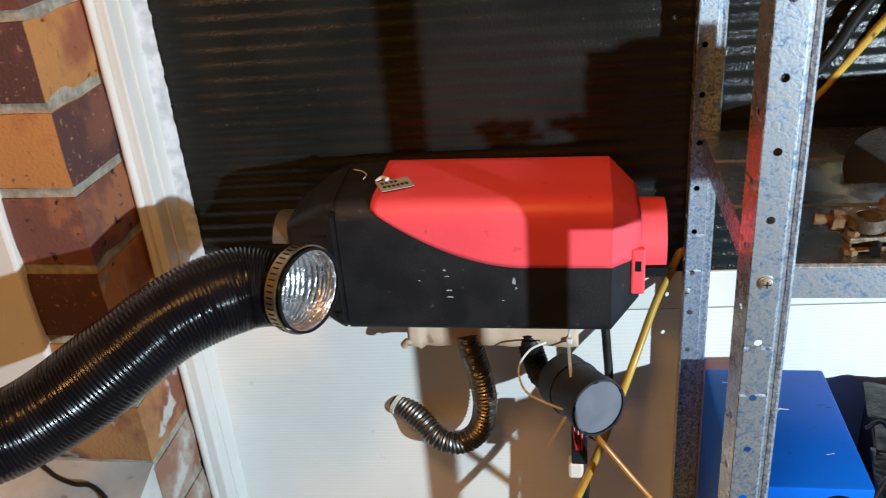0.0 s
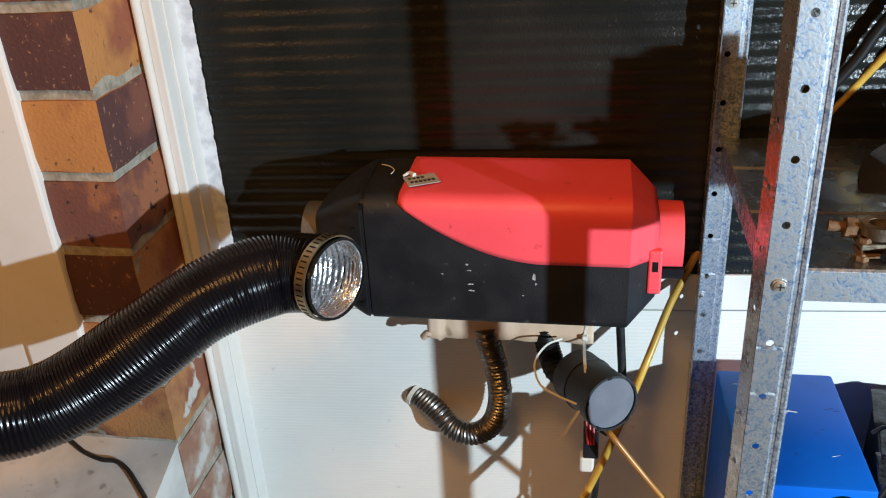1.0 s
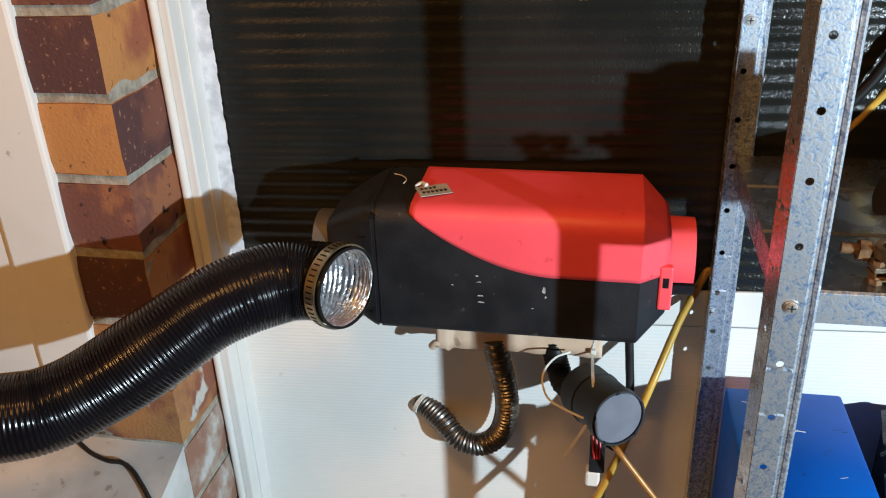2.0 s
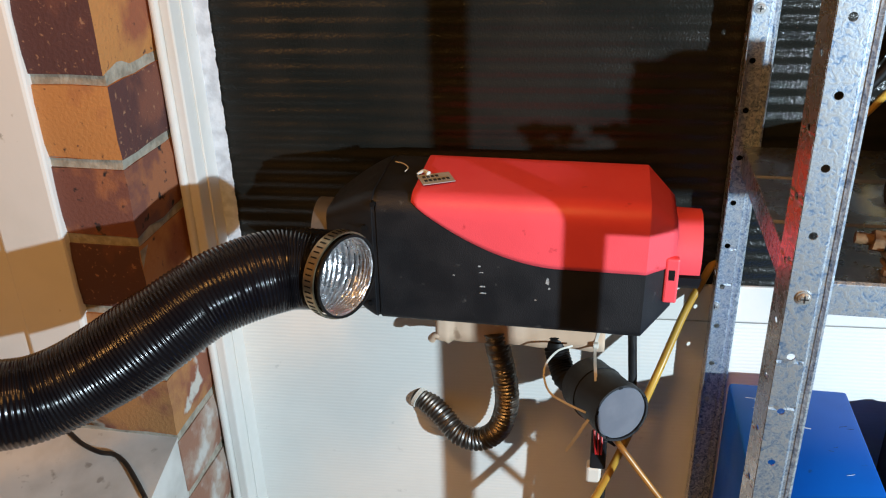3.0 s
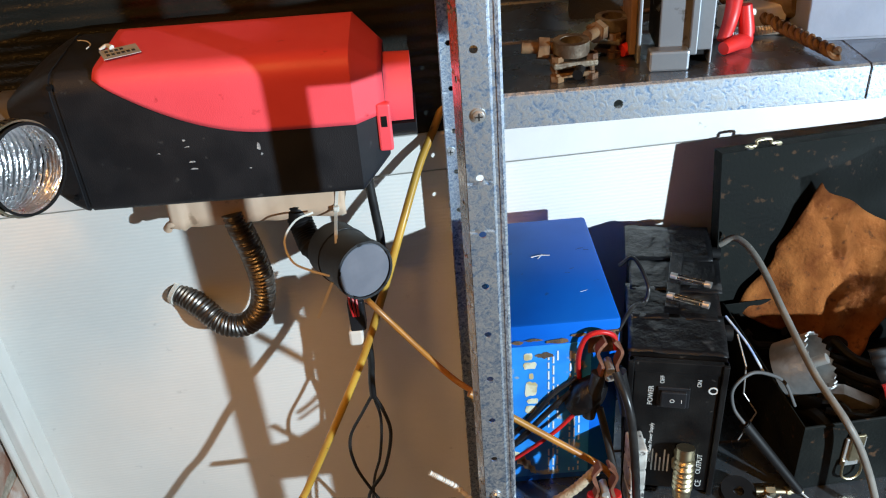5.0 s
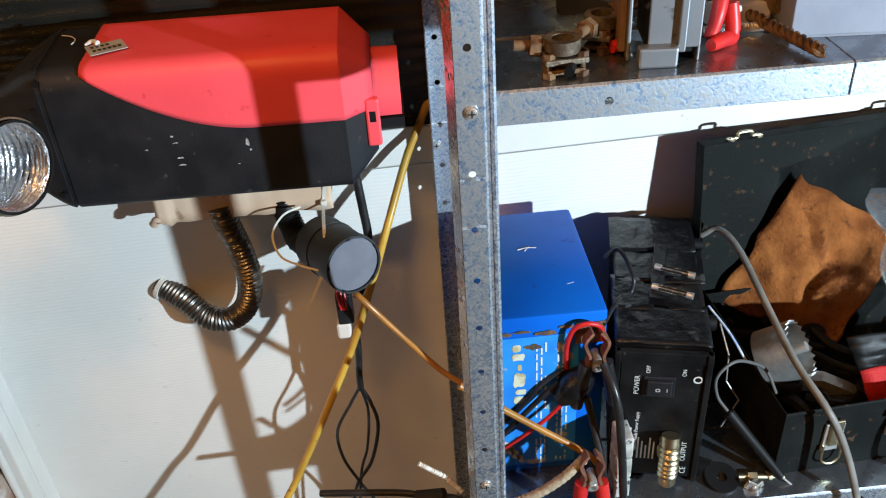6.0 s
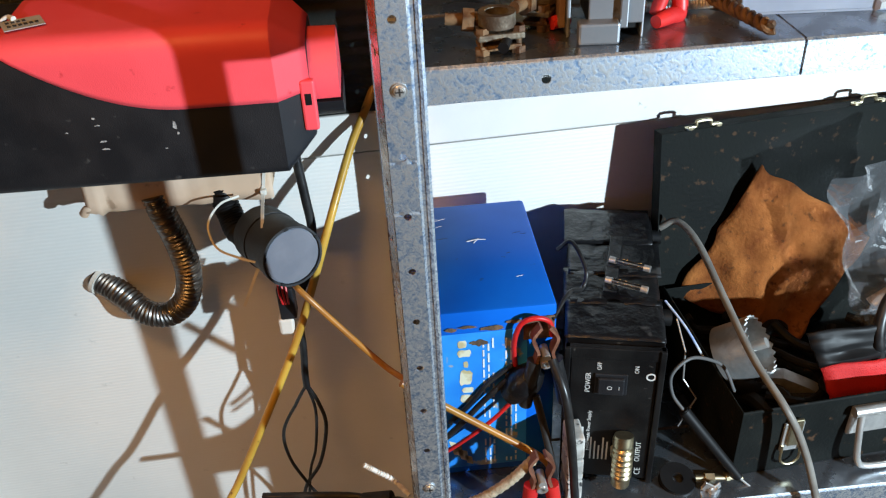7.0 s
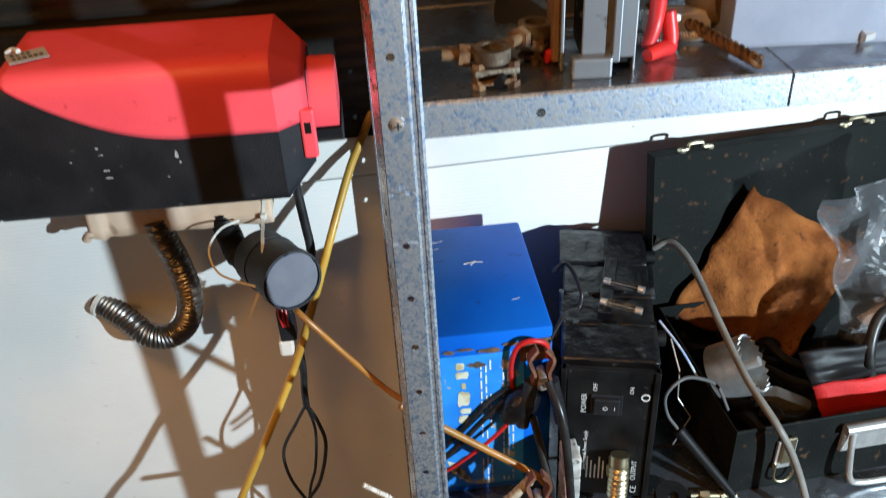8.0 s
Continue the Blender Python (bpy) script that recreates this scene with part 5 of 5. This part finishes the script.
part("tie", tube([(0.6630, -0.1540, 0.9680), (0.6800, -0.1810, 0.9490), (0.6970, -0.1970, 0.9190)], 0.0014, 8), mat("pale_blue_plastic", (0.20, 0.28, 0.50), 0.4, color2=(0.5, 0.52, 0.56), scale=90), WIREB, "pale blue twisted tie", True)
# loose bits on the lower shelf
def loose(name, bm, m, label, cat):
    return solid(name, bm, m, label, cat, smooth=True)


loose("rubber_ring", ring((0.6530, -0.2750, 0.8180), (0.1, -0.2, 1), 0.019, 0.006, 0.012, 28), RUBBER, "black rubber grommet on the lower shelf", "grommet")
FIT = thing("brass_fitting", (0.6940, -0.2790, 0.8160), "small brass threaded fitting lying on the shelf", "fitting")
part("shank", cyl((0.6740, -0.2730, 0.8170), (0.7240, -0.2780, 0.8150), 0.0042, 12), BRASS, FIT, "", True)
part("nut", cyl((0.6840, -0.2740, 0.8170), (0.6940, -0.2750, 0.8170), 0.0065, 6), BRASS, FIT)
part("collar", cyl((0.7060, -0.2760, 0.8160), (0.7100, -0.2760, 0.8160), 0.0058, 14), BRASS, FIT)
WN = thing("wing_nut", (0.6860, -0.2930, 0.8150), "small steel wing nut on the shelf", "nut")
part("hub", cyl((0.6860, -0.2930, 0.8120), (0.6860, -0.2930, 0.8220), 0.005, 12), STEEL, WN)
for s in (-1, 1):
    part("wing", bx(-0.001, 0.012, -0.0012, 0.0012, 0.0, 0.009, 0.001, pose(0.6860, -0.2930, 0.8150, 0, -20, 90 - 70 * s)), STEEL, WN)

# ---- things on the upper shelf ----
RUSTY = mat("rusty_brass", (0.085, 0.042, 0.022), 0.6, 0.4, color2=(0.20, 0.115, 0.055), scale=60, spots=(0.05, 0.03, 0.02), spot_scale=110, spot_range=(0.58, 0.66), bump=0.5, bump_scale=250)
PALE_METAL = mat("oxidised_lead", (0.22, 0.19, 0.14), 0.5, 0.5, color2=(0.09, 0.065, 0.045), scale=70, bump=0.4, bump_scale=300)


def terminal(place, turn, label):
    """A battery terminal clamp with its bolts."""
    t = thing("battery_terminal", place, label, "battery terminal", "old battery terminals")
    m = Matrix.Translation(place) @ Matrix.Rotation(radians(turn), 4, "Z")
    at = lambda *q: m @ Vector(q)
    part("ring", ring(at(0.0, 0, 0.024), (0, 0, 1), 0.0135, 0.0085, 0.010, 20), PALE_METAL, t, "", True)
    part("saddle", bx(-0.016, 0.018, -0.012, 0.012, 0.011, 0.016, 0.0015, m), PALE_METAL, t)
    part("lower_bar", bx(-0.014, 0.016, -0.010, 0.010, 0.003, 0.007, 0.001, m), RUSTY, t)
    for x in (-0.012, 0.014):
        part("bolt", cyl(at(x, -0.006, 0.0002), at(x, -0.006, 0.020), 0.0026, 10), RUSTY, t)
        part("nut", cyl(at(x, -0.006, 0.0002), at(x, -0.006, 0.005), 0.0055, 6), RUSTY, t)
        part("nut", cyl(at(x, -0.006, 0.015), at(x, -0.006, 0.020), 0.0050, 6), RUSTY, t)
    part("side_bolt", cyl(at(-0.010, 0.004, 0.022), at(-0.036, 0.008, 0.024), 0.0045, 12), RUSTY, t, "", True)
    part("side_nut", cyl(at(-0.016, 0.005, 0.022), at(-0.024, 0.006, 0.023), 0.0085, 6), RUSTY, t)
    part("cross_bolt", cyl(at(0.000, -0.020, 0.009), at(0.006, -0.006, 0.010), 0.004, 12), RUBBER, t, "", True)
    return t


terminal((0.4630, -0.2830, 1.3195), 4, "rusty lead battery terminal clamp with bolts")
terminal((0.5032, -0.2380, 1.3195), 60, "rusty battery terminal clamp with a red washer")
loose("red_washer", cyl((0.5079, -0.2540, 1.3255), (0.5217, -0.2480, 1.3265), 0.005, 14), RED_GRIP, "small red plastic sleeve on the shelf", "sleeve")
DISC = thing("cutting_disc", (0.5493, -0.1380, 1.3200), "dark worn grinding disc lying on the shelf", "disc")
part("disc", cyl((0.5470, -0.1460, 1.3195), (0.5470, -0.1480, 1.3235), 0.062, 48, bevel=0.001), mat("dark_abrasive", (0.018, 0.017, 0.016), 0.7, color2=(0.03, 0.027, 0.024), scale=60, bump=0.5, bump_scale=500), DISC, "", True)
part("hub", ring((0.5470, -0.1480, 1.3242), (0, 0, 1), 0.016, 0.011, 0.0012, 24), RUSTY, DISC)
# folded sheet bracket with a wooden face
BRK = thing("motor_bracket", (0.5515, -0.2530, 1.3195), "grey folded steel bracket with a curved top", "bracket")
GREYST = mat("grey_plated_steel", (0.33, 0.35, 0.38), 0.36, 0.7, color2=(0.25, 0.27, 0.29), scale=25, spots=(0.12, 0.10, 0.08), spot_scale=70, spot_range=(0.66, 0.74))
BM = pose(0.5481, -0.2570, 1.3195, 0, 0, -6)
part("front_plate", bx(-0.016, 0.024, -0.0235, -0.0215, 0.012, 0.075, 0.001, BM), GREYST, BRK)
part("foot", bx(-0.024, 0.006, -0.034, -0.0215, 0.0, 0.016, 0.002, BM), GREYST, BRK)
part("side_plate", bx(0.0225, 0.0245, -0.0215, 0.045, 0.0, 0.072, 0.001, BM), GREYST, BRK)
part("rib", bx(0.006, 0.012, -0.028, -0.0235, 0.010, 0.074, 0.001, BM), GREYST, BRK)
part("drum", cyl(BM @ Vector((-0.014, 0.012, 0.062)), BM @ Vector((0.022, 0.012, 0.062)), 0.033, 32, bevel=0.003), GREYST, BRK, "curved grey steel drum", True)
part("core", bx(-0.014, 0.0215, -0.018, 0.040, 0.006, 0.062, 0.001, BM), RUBBER, BRK)
part("cheek", bx(-0.036, -0.031, -0.012, 0.036, 0.006, 0.085, 0.001, BM), mat("brown_board", (0.22, 0.13, 0.07), 0.7, color2=(0.15, 0.08, 0.04), scale=30), BRK, "brown board side")
part("cheek_plate", bx(-0.0308, -0.028, -0.018, 0.030, 0.001, 0.070, 0.0008, BM), GREYST, BRK)
PL = thing("pliers", (0.5964, -0.2320, 1.3195), "red-handled pliers standing among the scrap", "pliers")
for pts in (((0.5872, -0.2550, 1.3265), (0.5952, -0.2460, 1.3440), (0.5975, -0.2450, 1.3740), (0.6010, -0.2450, 1.4040)), ((0.5838, -0.2670, 1.3252), (0.5975, -0.2570, 1.3252), (0.6079, -0.2480, 1.3255), (0.6056, -0.2450, 1.3510))):
    part("handle", tube(pts, lambda d, l: 0.0050 + 0.0014 * math.sin(math.pi * d / l), 12), RED_GRIP, PL, "red vinyl handle", True)
part("jaw", bx(0.5817, 0.5996, -0.2610, -0.2450, 1.3990, 1.4240, 0.003), RUSTY, PL)
WB = thing("white_box", (0.6148, -0.2120, 1.3195), "small white plastic block behind the pliers", "block")
part("block", bx(-0.022, 0.030, -0.010, 0.012, 0, 0.018, 0.002, pose(0.6229, -0.2080, 1.3195, 0, 0, 10)), NYLON, WB)
SCREW = thing("threaded_rod", (0.5964, -0.2340, 1.3240), "short threaded steel rod on the shelf", "rod")
part("rod", tube([(0.5861, -0.2300, 1.3235), (0.6504, -0.2320, 1.3235)], lambda d, l: 0.0035 + 0.0007 * (int(d / 0.0011) % 2), 10, 60), STEEL, SCREW)
AUG = thing("drill_bit", (0.6366, -0.2500, 1.3240), "rusty twisted auger drill bit lying on the shelf", "drill bit")
bm = bmesh.new()
a, b = Vector((0.6194, -0.1610, 1.3290)), Vector((0.6573, -0.3020, 1.3270))
for s in range(2):
    pts = []
    for k in range(150):
        t = k / 149
        ang = t * 62 + s * math.pi
        pts.append(a.lerp(b, t) + Vector((math.cos(ang) * 0.0030, 0, math.sin(ang) * 0.0030)))
    tube(pts, 0.0026, 8, bm=bm, smoothed=False)
part("flute", bm, RUSTY, AUG, "", True)
PIPE = thing("pipe_collar", (0.6573, -0.1930, 1.3390), "worn brass pipe collar standing on the shelf", "collar")
part("collar", ring((0.6608, -0.1980, 1.3415), (0.5, -0.8, 0.15), 0.0205, 0.0115, 0.030, 28), mat("worn_brass", (0.40, 0.27, 0.12), 0.45, 0.8, color2=(0.25, 0.15, 0.07), scale=50, bump=0.3), PIPE, "", True)
# organiser box
ORG = thing("organiser_box", (0.6970, -0.2450, 1.3195), "translucent plastic organiser box with compartments", "organiser")
FROST = mat("frosted_plastic", (0.52, 0.57, 0.68), 0.3, color2=(0.44, 0.49, 0.60), scale=30, transmission=0.6, bump=0.1, bump_scale=200)
OM = pose(0.6540, -0.2530, 1.3195, 0, 0, -5.9)
part("base", bx(0.0, 0.20, 0.0, 0.12, 0.0, 0.002, 0.0005, OM), FROST, ORG)
for q in ((0.0, 0.20, 0.0, 0.002, 0.002, 0.045), (0.0, 0.20, 0.118, 0.12, 0.002, 0.045), (0.0, 0.002, 0.002, 0.118, 0.002, 0.045), (0.198, 0.20, 0.002, 0.118, 0.002, 0.045)):
    part("side", bx(*q, 0.0006, OM), FROST, ORG)
for k in range(4):
    part("cell", bx(0.006 + 0.048 * k, 0.050 + 0.048 * k, 0.003, 0.012, 0.010, 0.044, 0.004, OM), FROST, ORG)
    part("divider", bx(0.050 + 0.048 * k, 0.0515 + 0.048 * k, 0.0125, 0.117, 0.002, 0.042, 0.0004, OM), FROST, ORG)
part("lid", bx(-0.003, 0.203, -0.004, 0.124, 0.0455, 0.052, 0.002, OM), FROST, ORG, "translucent lid")
loose("grey_bolt", cyl((0.7540, -0.2640, 1.3245), (0.7700, -0.2580, 1.3245), 0.005, 6), STEEL, "loose steel nut at the shelf edge", "nut")

# pencil scribble and chips on the white sheet
for pts in (((0.6087, 1.0410), (0.6127, 1.0490), (0.6157, 1.0570), (0.6137, 1.0610)), ((0.6067, 1.0390), (0.6117, 1.0370), (0.6167, 1.0410), (0.6127, 1.0450), (0.6077, 1.0410)), ((0.6147, 1.0510), (0.6097, 1.0470), (0.6157, 1.0450))):
    part("scribble", tube([(x, -0.0002, z) for x, z in pts], 0.00022, 5), SCUFF, SHEET)

# unseen carton and shelf, added to block the lamp and shade the low wall
SHADE_BOX = thing("storage_box", (0.8, -0.15, 0.46), "unseen cardboard carton added below the lower shelf to shade the wall", "carton")
DARK_CARD = mat("brown_carton", (0.22, 0.14, 0.08), 0.8, color2=(0.17, 0.10, 0.055), scale=15)
part("carton", bx(0.42, 1.25, -0.262, -0.03, 0.42, 0.795, 0.004), DARK_CARD, SHADE_BOX)
part("flap", bx(0.425, 1.245, -0.255, -0.15, 0.7955, 0.798, 0.001), DARK_CARD, SHADE_BOX)
shelf("bottom_shelf", 0.3815, 1.35, 0.4185, "unseen galvanised bottom shelf added to carry the shading carton", [0.4945, 0.80])
